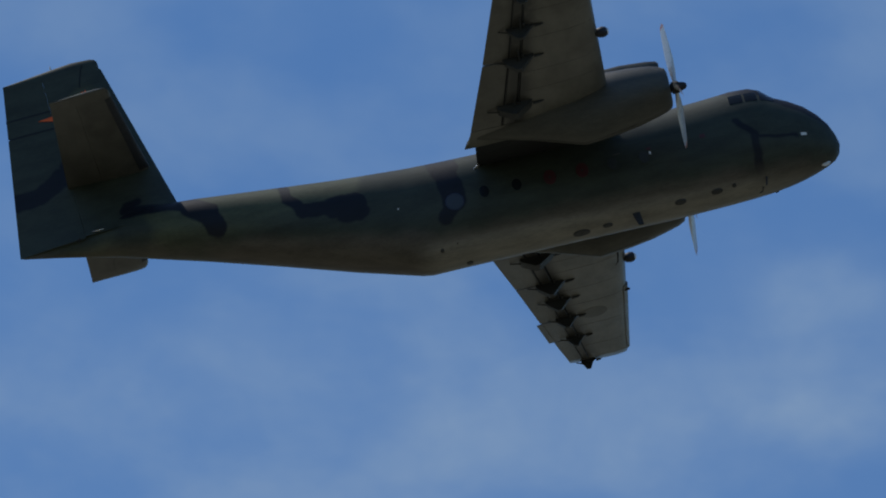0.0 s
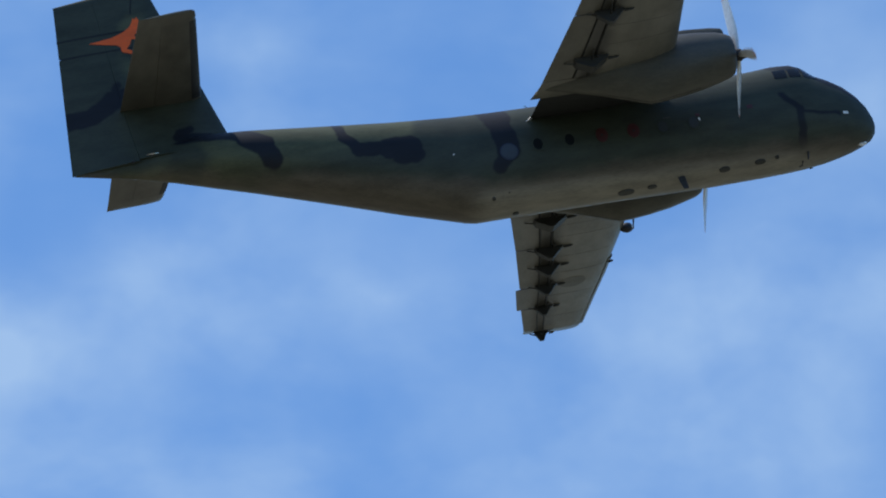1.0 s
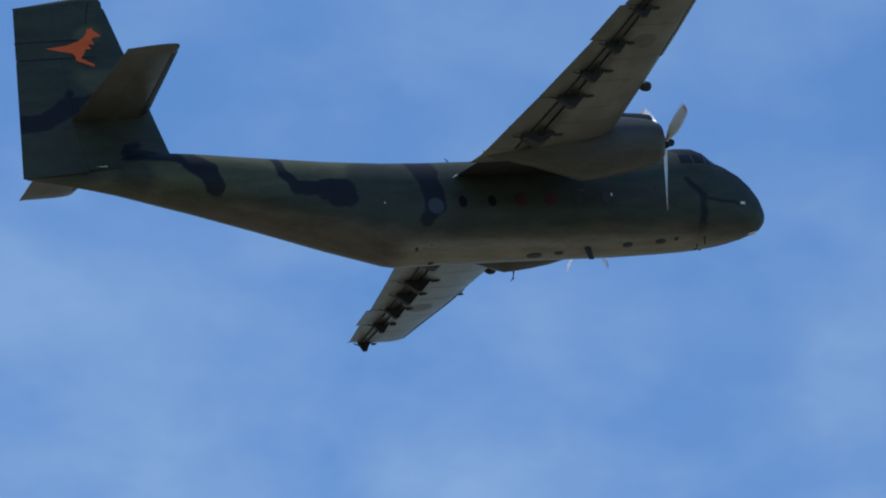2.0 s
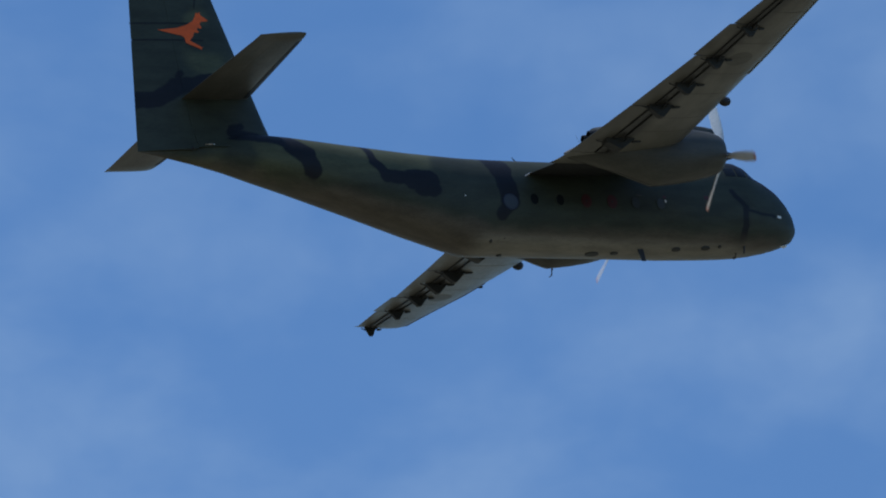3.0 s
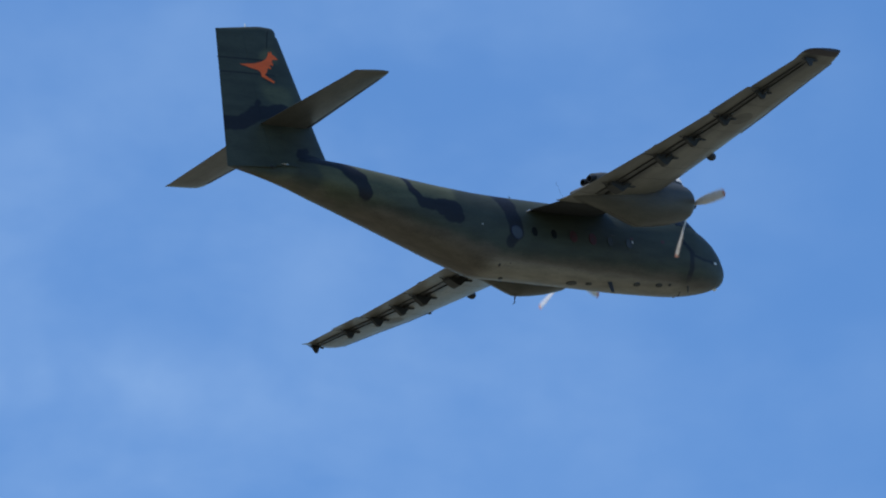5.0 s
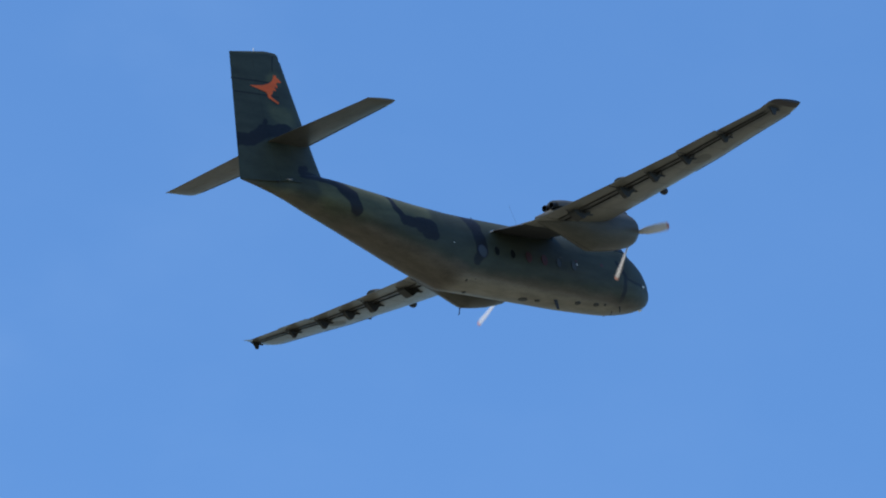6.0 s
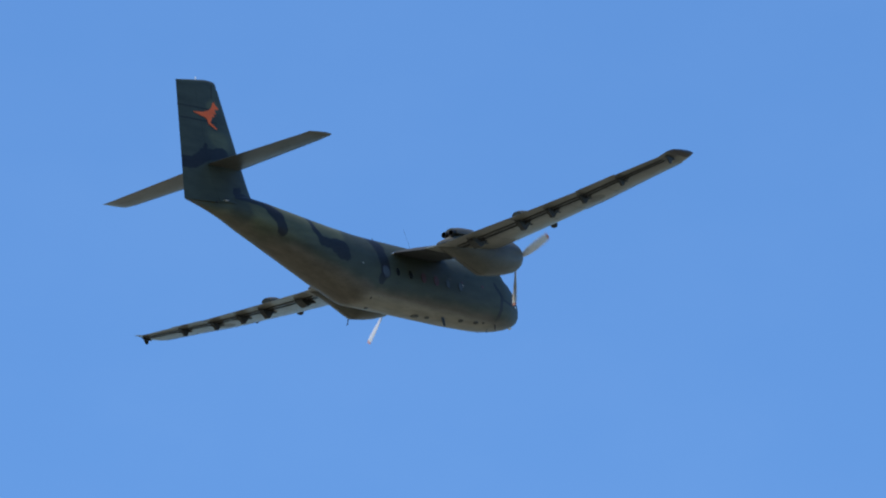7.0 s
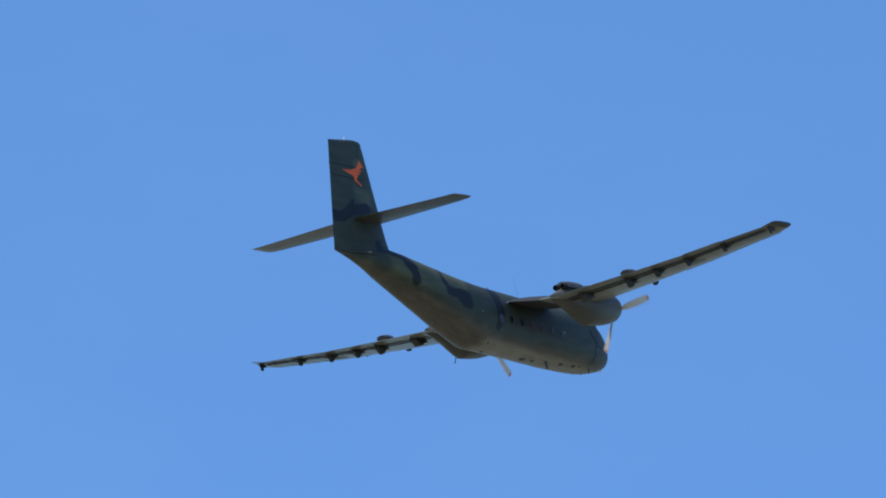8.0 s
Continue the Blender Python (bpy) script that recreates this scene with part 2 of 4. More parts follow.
def paint_camouflage(name, bands, underside):
    """Green and olive disruptive paint with dark bands; underside: tan fuselage keel, paler at its bottom."""
    m, nt, bsdf = shader(name)
    co = own_coords(nt)
    patch = noise_tex(nt, 0.42, 2, 0.4, co).outputs["Fac"]
    mask, sep = band_mask(nt, co, bands)
    olive = smooth(nt, patch, 0.60, 0.68)
    if underside:
        # olive over the upper half of the rear fuselage, dark green ahead of the wing's trailing edge
        aft_share = math_node(nt, "MULTIPLY", smooth(nt, sep.outputs["X"], -0.9, 0.3, 1.0, 0.12), smooth(nt, sep.outputs["Z"], 1.5, 2.5))
        olive = math_node(nt, "MULTIPLY", smooth(nt, patch, 0.40, 0.50), aft_share)
    col = blend(nt, olive, GREEN, OLIVE)
    if underside:
        # the keel colour follows the belly line, which climbs aft of the cargo door hinge
        aft = math_node(nt, "MAXIMUM", math_node(nt, "SUBTRACT", 0.4, sep.outputs["X"]), 0.0)
        line = math_node(nt, "MULTIPLY_ADD", aft, 0.225, 0.46)
        gap = math_node(nt, "SUBTRACT", sep.outputs["Z"], line)
        wav = math_node(nt, "MULTIPLY_ADD", math_node(nt, "SUBTRACT", noise_tex(nt, 0.9, 3, 0.5, co).outputs["Fac"], 0.5), 0.5, gap)
        keel = smooth(nt, wav, -0.24, 0.20, 1.0, 0.0)
        col = blend(nt, mask, col, DARK)
        # paler low on the belly ahead of the cargo door hinge
        belly = math_node(nt, "MULTIPLY", smooth(nt, sep.outputs["X"], -0.6, 0.6), smooth(nt, sep.outputs["Z"], 0.08, 0.34, 1.0, 0.0))
        col = blend(nt, keel, col, blend(nt, belly, TAN, (0.215, 0.198, 0.160)))
    else:
        col = blend(nt, mask, col, DARK)
    col, fine = weathered(nt, col, co, 0.30)
    nt.links.new(col, bsdf.inputs["Base Color"])
    nt.links.new(smooth(nt, fine, 0.3, 0.7, 0.46, 0.64), bsdf.inputs["Roughness"])
    bsdf.inputs["Specular IOR Level"].default_value = 0.27
    bump(nt, bsdf, noise_tex(nt, 2.2, 3, 0.5, co).outputs["Fac"], 0.25, 0.02)
    return m


def paint_plain(name, colour, rough=0.5, amount=0.3, metal=0.0):
    m, nt, bsdf = shader(name)
    co = own_coords(nt)
    rgb = nt.nodes.new("ShaderNodeRGB")
    rgb.outputs[0].default_value = (*colour, 1)
    col, fine = weathered(nt, rgb.outputs[0], co, amount)
    nt.links.new(col, bsdf.inputs["Base Color"])
    nt.links.new(smooth(nt, fine, 0.3, 0.7, max(rough - 0.1, 0.05), min(rough + 0.1, 1)), bsdf.inputs["Roughness"])
    bsdf.inputs["Metallic"].default_value = metal
    bump(nt, bsdf, noise_tex(nt, 6.0, 3, 0.5, co).outputs["Fac"], 0.12, 0.006)
    return m


def paint_wing(name, oily=True, lower_tone=1.0):
    """Tan-grey lower skin, camouflaged upper skin, parted along the leading edge by the way the skin faces in the wing."""
    m, nt, bsdf = shader(name)
    co = own_coords(nt)
    patch = noise_tex(nt, 0.35, 2, 0.4, co).outputs["Fac"]
    upper = blend(nt, smooth(nt, patch, 0.48, 0.54), GREEN, OLIVE)
    attr = nt.nodes.new("ShaderNodeAttribute")
    attr.attribute_name = "upper_skin"
    stain = smooth(nt, noise_tex(nt, 0.8, 4, 0.6, co).outputs["Fac"], 0.42, 0.62)
    # the last argument scales both lower skin colours
    lower = blend(nt, stain, tuple(c * lower_tone for c in GREY), tuple(c * lower_tone for c in (0.108, 0.100, 0.079)))
    # grime along the flap hinges, thrown back by the engines and the oiled gear
    sep = nt.nodes.new("ShaderNodeSeparateXYZ")
    nt.links.new(co, sep.inputs["Vector"])
    out = math_node(nt, "ABSOLUTE", sep.outputs["Y"])
    mid = math_node(nt, "MULTIPLY_ADD", out, 0.118, 2.60)
    off = math_node(nt, "ABSOLUTE", math_node(nt, "SUBTRACT", sep.outputs["X"], mid))
    strip = smooth(nt, off, 0.12, 0.50, 1.0, 0.0)
    blotch = smooth(nt, noise_tex(nt, 1.1, 4, 0.6, co).outputs["Fac"], 0.26, 0.46)
    grime = math_node(nt, "MULTIPLY", math_node(nt, "MULTIPLY", strip, blotch), 0.85 if oily else 0.0)
    lower = blend(nt, grime, lower, (0.03, 0.028, 0.024))
    col = blend(nt, attr.outputs["Fac"], lower, upper)
    col, fine = weathered(nt, col, co, 0.22, (2.0, 0.7, 1.0))
    nt.links.new(col, bsdf.inputs["Base Color"])
    nt.links.new(smooth(nt, fine, 0.3, 0.7, 0.30, 0.46), bsdf.inputs["Roughness"])
    return m


def glassy(name, colour, rough=0.08, coat=0.5):
    m, nt, bsdf = shader(name)
    bsdf.inputs["Base Color"].default_value = (*colour, 1)
    bsdf.inputs["Roughness"].default_value = rough
    bsdf.inputs["Coat Weight"].default_value = coat
    bsdf.inputs["Specular IOR Level"].default_value = 0.5 if coat else 0.2
    return m


def dry_grass():
    m, nt, bsdf = shader("dry_grass_and_soil")
    co = own_coords(nt)
    a = noise_tex(nt, 0.02, 6, 0.6, co).outputs["Fac"]
    b = noise_tex(nt, 1.5, 5, 0.7, co).outputs["Fac"]
    col = blend(nt, smooth(nt, a, 0.4, 0.6), (0.190, 0.172, 0.118), (0.122, 0.126, 0.075))
    col = blend(nt, smooth(nt, b, 0.35, 0.7), col, (0.23, 0.203, 0.143))
    nt.links.new(col, bsdf.inputs["Base Color"])
    bsdf.inputs["Roughness"].default_value = 0.95
    bump(nt, bsdf, b, 0.6, 0.08)
    return m


M_FUSELAGE = paint_camouflage("camouflage_paint_fuselage", FLANK_BANDS, True)
M_FIN = paint_camouflage("camouflage_paint_fin", FIN_BANDS, False)
M_NACELLE = paint_plain("tan_paint_nacelle", (0.064, 0.060, 0.045), 0.5, 0.35)
M_WING = paint_wing("wing_paint")
# near-black root: the shade below the inner wing is put into its colour
M_ROOT = paint_plain("wing_root_paint_with_shade", (0.013, 0.013, 0.011), 0.8, 0.35)
M_FLAP = paint_wing("flap_paint", True, 0.82)
M_TAIL = paint_wing("tailplane_paint", False, 0.68)
M_BLACK = paint_plain("black_rubber", (0.018, 0.018, 0.020), 0.6, 0.3)
M_SOOT = paint_plain("sooty_steel", (0.025, 0.022, 0.02), 0.6, 0.4, 0.4)
M_MECH = paint_plain("dark_flap_gear", (0.028, 0.028, 0.025), 0.6, 0.4)
M_METAL = paint_plain("light_grey_blade_paint", (0.70, 0.69, 0.66), 0.32, 0.10, 0.2)
M_ORANGE = paint_plain("orange_paint", (0.90, 0.115, 0.010), 0.6, 0.12)
M_RED = paint_plain("red_paint", (0.060, 0.014, 0.014), 0.5, 0.3)
M_TIPRED = paint_plain("red_blade_tip_paint", (0.55, 0.29, 0.23), 0.45, 0.15)
M_WHITE = paint_plain("white_paint", (0.78, 0.77, 0.72), 0.45, 0.1)
M_ROUND = paint_plain("pale_blue_paint", (0.036, 0.049, 0.066), 0.75, 0.15)
M_NAVY = paint_plain("dark_blue_paint", (0.010, 0.014, 0.04), 0.5, 0.2)
M_SEAM = paint_plain("faint_seam", (0.075, 0.07, 0.058), 0.6, 0.2)
M_LINE = paint_plain("dark_seam", (0.008, 0.009, 0.008), 0.7, 0.2)
M_GLASS = glassy("dark_window_glass", (0.012, 0.014, 0.016), 0.2, 0.0)
M_PANE = glassy("dull_green_window_glass", (0.028, 0.032, 0.028), 0.5, 0.12)
M_STEEL = paint_plain("bare_steel", (0.62, 0.60, 0.56), 0.3, 0.15, 1.0)
M_TIP = paint_plain("dark_brown_tip", (0.040, 0.030, 0.030), 0.5, 0.25)
M_FADED = paint_plain("faded_grey_marking_paint", (0.092, 0.087, 0.071), 0.5, 0.45)
M_LENS = glassy("lamp_glass", (0.75, 0.75, 0.72), 0.12)
M_REDLENS = glassy("red_lamp_glass", (0.5, 0.02, 0.02), 0.12)
M_GROUND = dry_grass()


# ---- mesh tools ----
def part(name, bm, material, parent=None, label="", smooth_angle=40):
    """Link a bmesh as one mesh object under a thing or a part."""
    bmesh.ops.recalc_face_normals(bm, faces=bm.faces)
    me = bpy.data.meshes.new(name)
    bm.to_mesh(me)
    bm.free()
    me.materials.append(material)
    me.polygons.foreach_set("use_smooth", [True] * len(me.polygons))
    me.set_sharp_from_angle(angle=radians(smooth_angle))
    ob = new(name, me)
    if parent is not None:
        ob.parent = parent
    if label:
        tagged(ob, label)
    return ob


def loft(rings, cap_start=True, cap_end=True, bm=None):
    bm = bm or bmesh.new()
    rows = [[bm.verts.new(p) for p in ring] for ring in rings]
    n = len(rows[0])
    for a, b in zip(rows, rows[1:]):
        for k in range(n):
            bm.faces.new((a[k], a[(k + 1) % n], b[(k + 1) % n], b[k]))
    if cap_start:
        bm.faces.new(rows[0])
    if cap_end:
        bm.faces.new(rows[-1][::-1])
    return bm


def sheet(grid, thick, normal_at):
    """A thin plate over a grid of points, with thickness along the outward normal."""
    bm = bmesh.new()
    top = [[bm.verts.new(p + normal_at(p) * thick) for p in row] for row in grid]
    low = [[bm.verts.new(p - normal_at(p) * 0.02) for p in row] for row in grid]
    R, C = len(grid), len(grid[0])
    for i in range(R - 1):
        for j in range(C - 1):
            bm.faces.new((top[i][j], top[i + 1][j], top[i + 1][j + 1], top[i][j + 1]))
            bm.faces.new((low[i][j], low[i][j + 1], low[i + 1][j + 1], low[i + 1][j]))
    edge = [(i, 0) for i in range(R)] + [(R - 1, j) for j in range(1, C)] + [(i, C - 1) for i in range(R - 2, -1, -1)] + [(0, j) for j in range(C - 2, 0, -1)]
    for a, b in zip(edge, edge[1:] + edge[:1]):
        bm.faces.new((top[a[0]][a[1]], low[a[0]][a[1]], low[b[0]][b[1]], top[b[0]][b[1]]))
    return bm


def tube(points, radii, sides=12, caps=True, flat=1.0):
    """A tube along points; flat squeezes it across."""
    rings = []
    pts = [Vector(p) for p in points]
    for k, p in enumerate(pts):
        d = (pts[min(k + 1, len(pts) - 1)] - pts[max(k - 1, 0)]).normalized()
        side = d.cross(Vector((0, 0, 1))) if abs(d.z) < 0.9 else d.cross(Vector((1, 0, 0)))
        side.normalize()
        upv = side.cross(d)
        rings.append([p + side * radii[k] * flat * math.cos(2 * math.pi * i / sides) + upv * radii[k] * math.sin(2 * math.pi * i / sides) for i in range(sides)])
    return loft(rings, caps, caps)


def box(size, centre, bevel=0.0):
    bm = bmesh.new()
    bmesh.ops.create_cube(bm, size=1.0, matrix=Matrix.Translation(centre) @ Matrix.Diagonal((*size, 1)))
    if bevel:
        bmesh.ops.bevel(bm, geom=bm.edges[:], offset=bevel, segments=2, affect="EDGES", profile=0.5)
    return bm


def lerp_table(table, x):
    """Smooth interpolation of rows (x, a, b, ...) given in falling x."""
    if x >= table[0][0]:
        return table[0][1:]
    for p, q in zip(table, table[1:]):
        if x >= q[0]:
            u = (p[0] - x) / (p[0] - q[0])
            return tuple(a + (b - a) * u for a, b in zip(p[1:], q[1:]))
    return table[-1][1:]


# ---- the ground, a dry airfield that throws light up under the wings ----
def build_ground():
    bm = bmesh.new()
    rings, n = [0.0, 20, 80, 250, 700, 1800, 4800, 12000], 48
    rows = []
    for r in rings[1:]:
        rows.append([bm.verts.new((r * math.cos(2 * math.pi * k / n), r * math.sin(2 * math.pi * k / n), 0.25 * noise.noise((r * 0.013 + k * 0.7, k * 0.31, 1.0)) - 0.1)) for k in range(n)])
    mid = bm.verts.new((0, 0, 0))
    for k in range(n):
        bm.faces.new((mid, rows[0][k], rows[0][(k + 1) % n]))
        for a, b in zip(rows, rows[1:]):
            bm.faces.new((a[k], b[k], b[(k + 1) % n], a[(k + 1) % n]))
    g = part("ground", bm, M_GROUND)
    tagged(g, "dry yellow-brown grass airfield reaching the horizon", "ground", kind="structure")


build_ground()

# ---- the aircraft: x forward, y to port, z up from the belly ----
aircraft = tagged(new("transport_aircraft"), "green and olive camouflaged twin-propeller transport aircraft climbing in flight", "aircraft")

# x, belly z, crown z, half width, roundness
HULL = [
    (11.86, 0.97, 1.07, 0.05, 2.0), (11.80, 0.76, 1.32, 0.26, 2.0), (11.66, 0.60, 1.66, 0.45, 2.05), (11.42, 0.49, 2.00, 0.64, 2.1),
    (11.10, 0.38, 2.31, 0.82, 2.15), (10.70, 0.28, 2.56, 0.97, 2.2), (10.28, 0.20, 2.76, 1.08, 2.25), (9.98, 0.16, 3.05, 1.14, 2.3),
    (9.70, 0.12, 3.17, 1.18, 2.3), (9.20, 0.08, 3.19, 1.21, 2.3), (8.50, 0.045, 3.12, 1.23, 2.3), (7.0, 0.0, 3.0, 1.25, 2.35),
    (4.0, -0.02, 2.95, 1.25, 2.4), (1.0, -0.07, 2.95, 1.25, 2.4), (0.05, -0.10, 2.97, 1.24, 2.4), (-0.25, -0.05, 2.98, 1.23, 2.4),
    (-2.0, 0.48, 3.09, 1.16, 2.35), (-4.0, 1.14, 3.28, 1.04, 2.3), (-6.0, 1.76, 3.49, 0.88, 2.25), (-7.2, 2.09, 3.58, 0.74, 2.2), (-8.2, 2.35, 3.58, 0.54, 2.1),
    (-9.2, 2.56, 3.50, 0.33, 2.0), (-10.0, 2.71, 3.40, 0.17, 2.0), (-10.6, 2.82, 3.25, 0.07, 2.0), (-11.0, 2.89, 3.1, 0.02, 2.0),
]


def hull_at(x):
    return lerp_table(HULL, x)


def hull_ring(x, n=44):
    zb, zt, w, e = hull_at(x)
    zc = zb + 0.44 * (zt - zb)
    ring = []
    for k in range(n):
        a = 2 * math.pi * (k + 0.5) / n
        c, s = math.cos(a), math.sin(a)
        y = w * math.copysign(abs(c) ** (2 / e), c)
        z = zc + ((zt - zc) if s > 0 else (zc - zb)) * math.copysign(abs(s) ** (2 / e), s)
        ring.append(Vector((x, y, z)))
    return ring


def flank(x, z, side, out=0.006):
    """The point of the hull's flank at x and z; side -1 starboard, 1 port."""
    zb, zt, w, e = hull_at(x)
    zc = zb + 0.44 * (zt - zb)
    h = (zt - zc) if z > zc else (zc - zb)
    u = min(abs((z - zc) / h), 0.999)
    return Vector((x, side * (w * (1 - u ** e) ** (1 / e) + out), z))


def keel(x, y, out=0.0):
    zb, zt, w, e = hull_at(x)
    zc = zb + 0.44 * (zt - zb)
    u = min(abs(y / w), 0.99)
    return Vector((x, y, zc - (zc - zb) * (1 - u ** e) ** (1 / e) - out))


def crown(x, y, out=0.0):
    zb, zt, w, e = hull_at(x)
    zc = zb + 0.44 * (zt - zb)
    u = min(abs(y / w), 0.99)
    return Vector((x, y, zc + (zt - zc) * (1 - u ** e) ** (1 / e) + out))


def hull_normal(p):
    zb, zt, w, e = hull_at(p.x)
    zc = zb + 0.44 * (zt - zb)
    h = (zt - zc) if p.z > zc else (zc - zb)
    return Vector((0.0, math.copysign(abs(p.y / w) ** (e - 1) / w, p.y), math.copysign(abs((p.z - zc) / h) ** (e - 1) / h, p.z - zc))).normalized()


def hull_plate(name, xs, zs, side, material, parent, label="", thick=0.008):
    """A plate lying on the flank; zs: function of x giving lower and upper edge, or a pair."""
    grid = []
    for x in xs:
        lo, hi = zs(x) if callable(zs) else zs
        grid.append([flank(x, lo + (hi - lo) * k / 8, side, 0.0) for k in range(9)])
    return part(name, sheet(grid, thick, hull_normal), material, parent, label)


def hull_disc(name, x, z, rx, rz, side, material, parent, label="", thick=0.008, inner=0.0, n=24):
    """An oval plate (or ring, with an inner share) lying on the flank."""
    bm = bmesh.new()
    rings = []
    for share, lift in ((1.0, -0.02), (1.0, thick), (max(inner, 0.0), thick), (max(inner, 0.0), -0.02)):
        ring = []
        for k in range(n):
            a = 2 * math.pi * k / n
            p = flank(x + rx * max(share, 0.02) * math.cos(a), z + rz * max(share, 0.02) * math.sin(a), side, 0.0)
            ring.append(p + hull_normal(p) * lift)
        rings.append(ring)
    loft(rings, False, False, bm)
    if inner <= 0:
        bm.verts.ensure_lookup_table()
        bm.faces.new(bm.verts[2 * n:3 * n])
    return part(name, bm, material, parent, label)


def span(a, b, n):
    return [a + (b - a) * k / (n - 1) for k in range(n)]


def build_fuselage():
    xs = []
    for p, q in zip(HULL, HULL[1:]):
        k = max(1, int((p[0] - q[0]) / 0.5))
        xs += [p[0] + (q[0] - p[0]) * i / k for i in range(k)]
    xs.append(HULL[-1][0])
    hull = part("fuselage", loft([hull_ring(x) for x in xs]), M_FUSELAGE, aircraft, "camouflaged stressed-skin fuselage with an upswept tail", 60)
    for side in (-1, 1):
        # cabin windows with frames
        for k, x in enumerate((1.88, 2.80, 3.72, 4.64, 5.52, 6.42)):
            w = hull_disc("cabin_window", x, 1.30, 0.135, 0.19, side, M_GLASS if k < 2 else M_PANE, hull, "dark oval cabin window", 0.010)
            if k in (2, 3):
                hull_disc("window_frame", x + 0.02, 1.30, 0.175, 0.225, side, M_RED, w, "dull red rescue outline round the window", 0.014, 0.2)
            else:
                hull_disc("window_frame", x, 1.30, 0.165, 0.22, side, M_FUSELAGE, w, "", 0.013, 0.82)
        # flight deck side glazing
        for x0, x1 in ((9.86, 9.52), (9.46, 9.08)):
            hull_plate("side_pane", span(x0, x1, 5), (2.40, 2.74), side, M_GLASS, hull, "dark flight deck side window")
        hull_plate("windscreen_pane", span(10.32, 9.94, 5), lambda x: (2.36 + (10.3 - x) * 0.05, 2.62 + (10.3 - x) * 0.75), side, M_GLASS, hull, "dark windscreen pane")
        # national marking
        d = hull_disc("roundel", 1.02, 1.19, 0.265, 0.265, side, M_NAVY, hull, "dark blue ring of the national marking", 0.008)
        hull_disc("roundel_centre", 1.02, 1.19, 0.235, 0.235, side, M_ROUND, d, "pale blue disc", 0.014)
        hull_plate("white_stencil", span(10.98, 10.82, 3), (1.09, 1.17), side, M_WHITE, hull, "white stencil plate")
        for x, z, w, h, mt in ((6.60, 1.38, 0.025, 0.045, M_WHITE), (6.58, 1.52, 0.06, 0.04, M_RED), (8.12, 1.56, 0.08, 0.06, M_RED), (5.68, 1.56, 0.10, 0.015, M_NACELLE), (-0.55, 1.35, 0.02, 0.02, M_WHITE)):
            hull_plate("stencil", span(x + w, x - w, 3), (z - h, z + h), side, mt, hull, "", 0.007)
    # windscreen middle panes
    grid = [[crown(x, y) for y in span(-0.42, 0.42, 7)] for x in span(10.26, 9.99, 4)]
    part("windscreen_pane", sheet(grid, 0.01, lambda p: Vector((0.7, 0, 0.7))), M_GLASS, hull, "dark windscreen pane")
    part("nose_lamp", tube([Vector((x, -0.12, z)) for x, z in ((11.20, 0.46), (11.34, 0.44), (11.44, 0.47), (11.48, 0.50))], [0.02, 0.06, 0.05, 0.015], 12), M_LENS, hull, "clear taxi lamp under the nose")
    # belly fittings
    for x, y, lx, ly in ((4.3, -0.1, 0.24, 0.15), (5.05, -0.2, 0.14, 0.09), (7.15, -0.5, 0.16, 0.09), (8.2, -0.55, 0.16, 0.08), (8.7, -0.6, 0.06, 0.05), (1.1, 0.15, 0.09, 0.09), (0.4, -0.7, 0.05, 0.05), (9.9, 0.6, 0.05, 0.05)):
        grid = [[keel(x + lx * math.cos(a) * r, y + ly * math.sin(a) * r) for a in span(0, 2 * math.pi, 17)] for r in (1.0, 0.55, 0.1)]
        part("belly_vent", sheet(grid, 0.03, lambda p: Vector((0, 0, -1))), M_MECH, hull, "dark belly vent")
    bm = loft([[Vector((x0 + c * dx, -0.45 + 0.035 * s * q, z)) for c, s in ((0.5, 0.3), (0.15, 1), (-0.5, 0.25), (-0.5, -0.25), (0.15, -1), (0.5, -0.3))] for x0, dx, q, z in ((5.86, 0.22, 1.0, 0.20), (5.90, 0.20, 0.9, -0.08), (5.95, 0.15, 0.7, -0.34))])
    part("blade_antenna", bm, M_BLACK, hull, "black blade antenna under the belly")
    part("whip_antenna", tube([(2.2, 0, 2.9), (2.14, 0, 3.08), (2.05, 0, 3.2)], [0.03, 0.02, 0.012], 8), M_BLACK, hull)
    part("drain_mast", tube([(9.5, -0.2, 0.12), (9.46, -0.2, 0.0), (9.36, -0.2, -0.04)], [0.03, 0.022, 0.018], 8), M_BLACK, hull)
    part("drain_mast", tube([(0.9, -0.75, 0.3), (0.85, -0.8, 0.12)], [0.03, 0.02], 8), M_MECH, hull)
    part("tail_bumper", tube([(-8.60, -0.46, 3.07), (-8.78, -0.52, 3.04), (-8.98, -0.46, 3.06)], [0.012, 0.026, 0.012], 8), M_STEEL, hull, "bare steel tail fitting")
    part("drain_mast", tube([(9.64, -0.55, 0.28), (9.61, -0.56, 0.12), (9.58, -0.56, -0.02)], [0.03, 0.025, 0.02], 8), M_BLACK, hull)
    part("wire_mast", tube([(4.80, 0.0, 3.10), (4.72, 0.0, 3.45), (4.50, 0.0, 4.05)], [0.006, 0.004, 0.003], 6), M_MECH, hull, "thin aerial mast above the wing")
    for side in (-1, 1):
        part("root_fillet", tube([(1.72, side * 1.12, 2.10), (1.84, side * 1.17, 2.16), (1.98, side * 1.22, 2.20)], [0.012, 0.03, 0.02], 8), M_STEEL, hull, "bare metal wing root fillet")
    part("tail_lug", tube([(-9.35, -0.3, 3.0), (-9.4, -0.44, 2.9)], [0.06, 0.04], 8), M_BLACK, hull)
    return hull


build_fuselage()


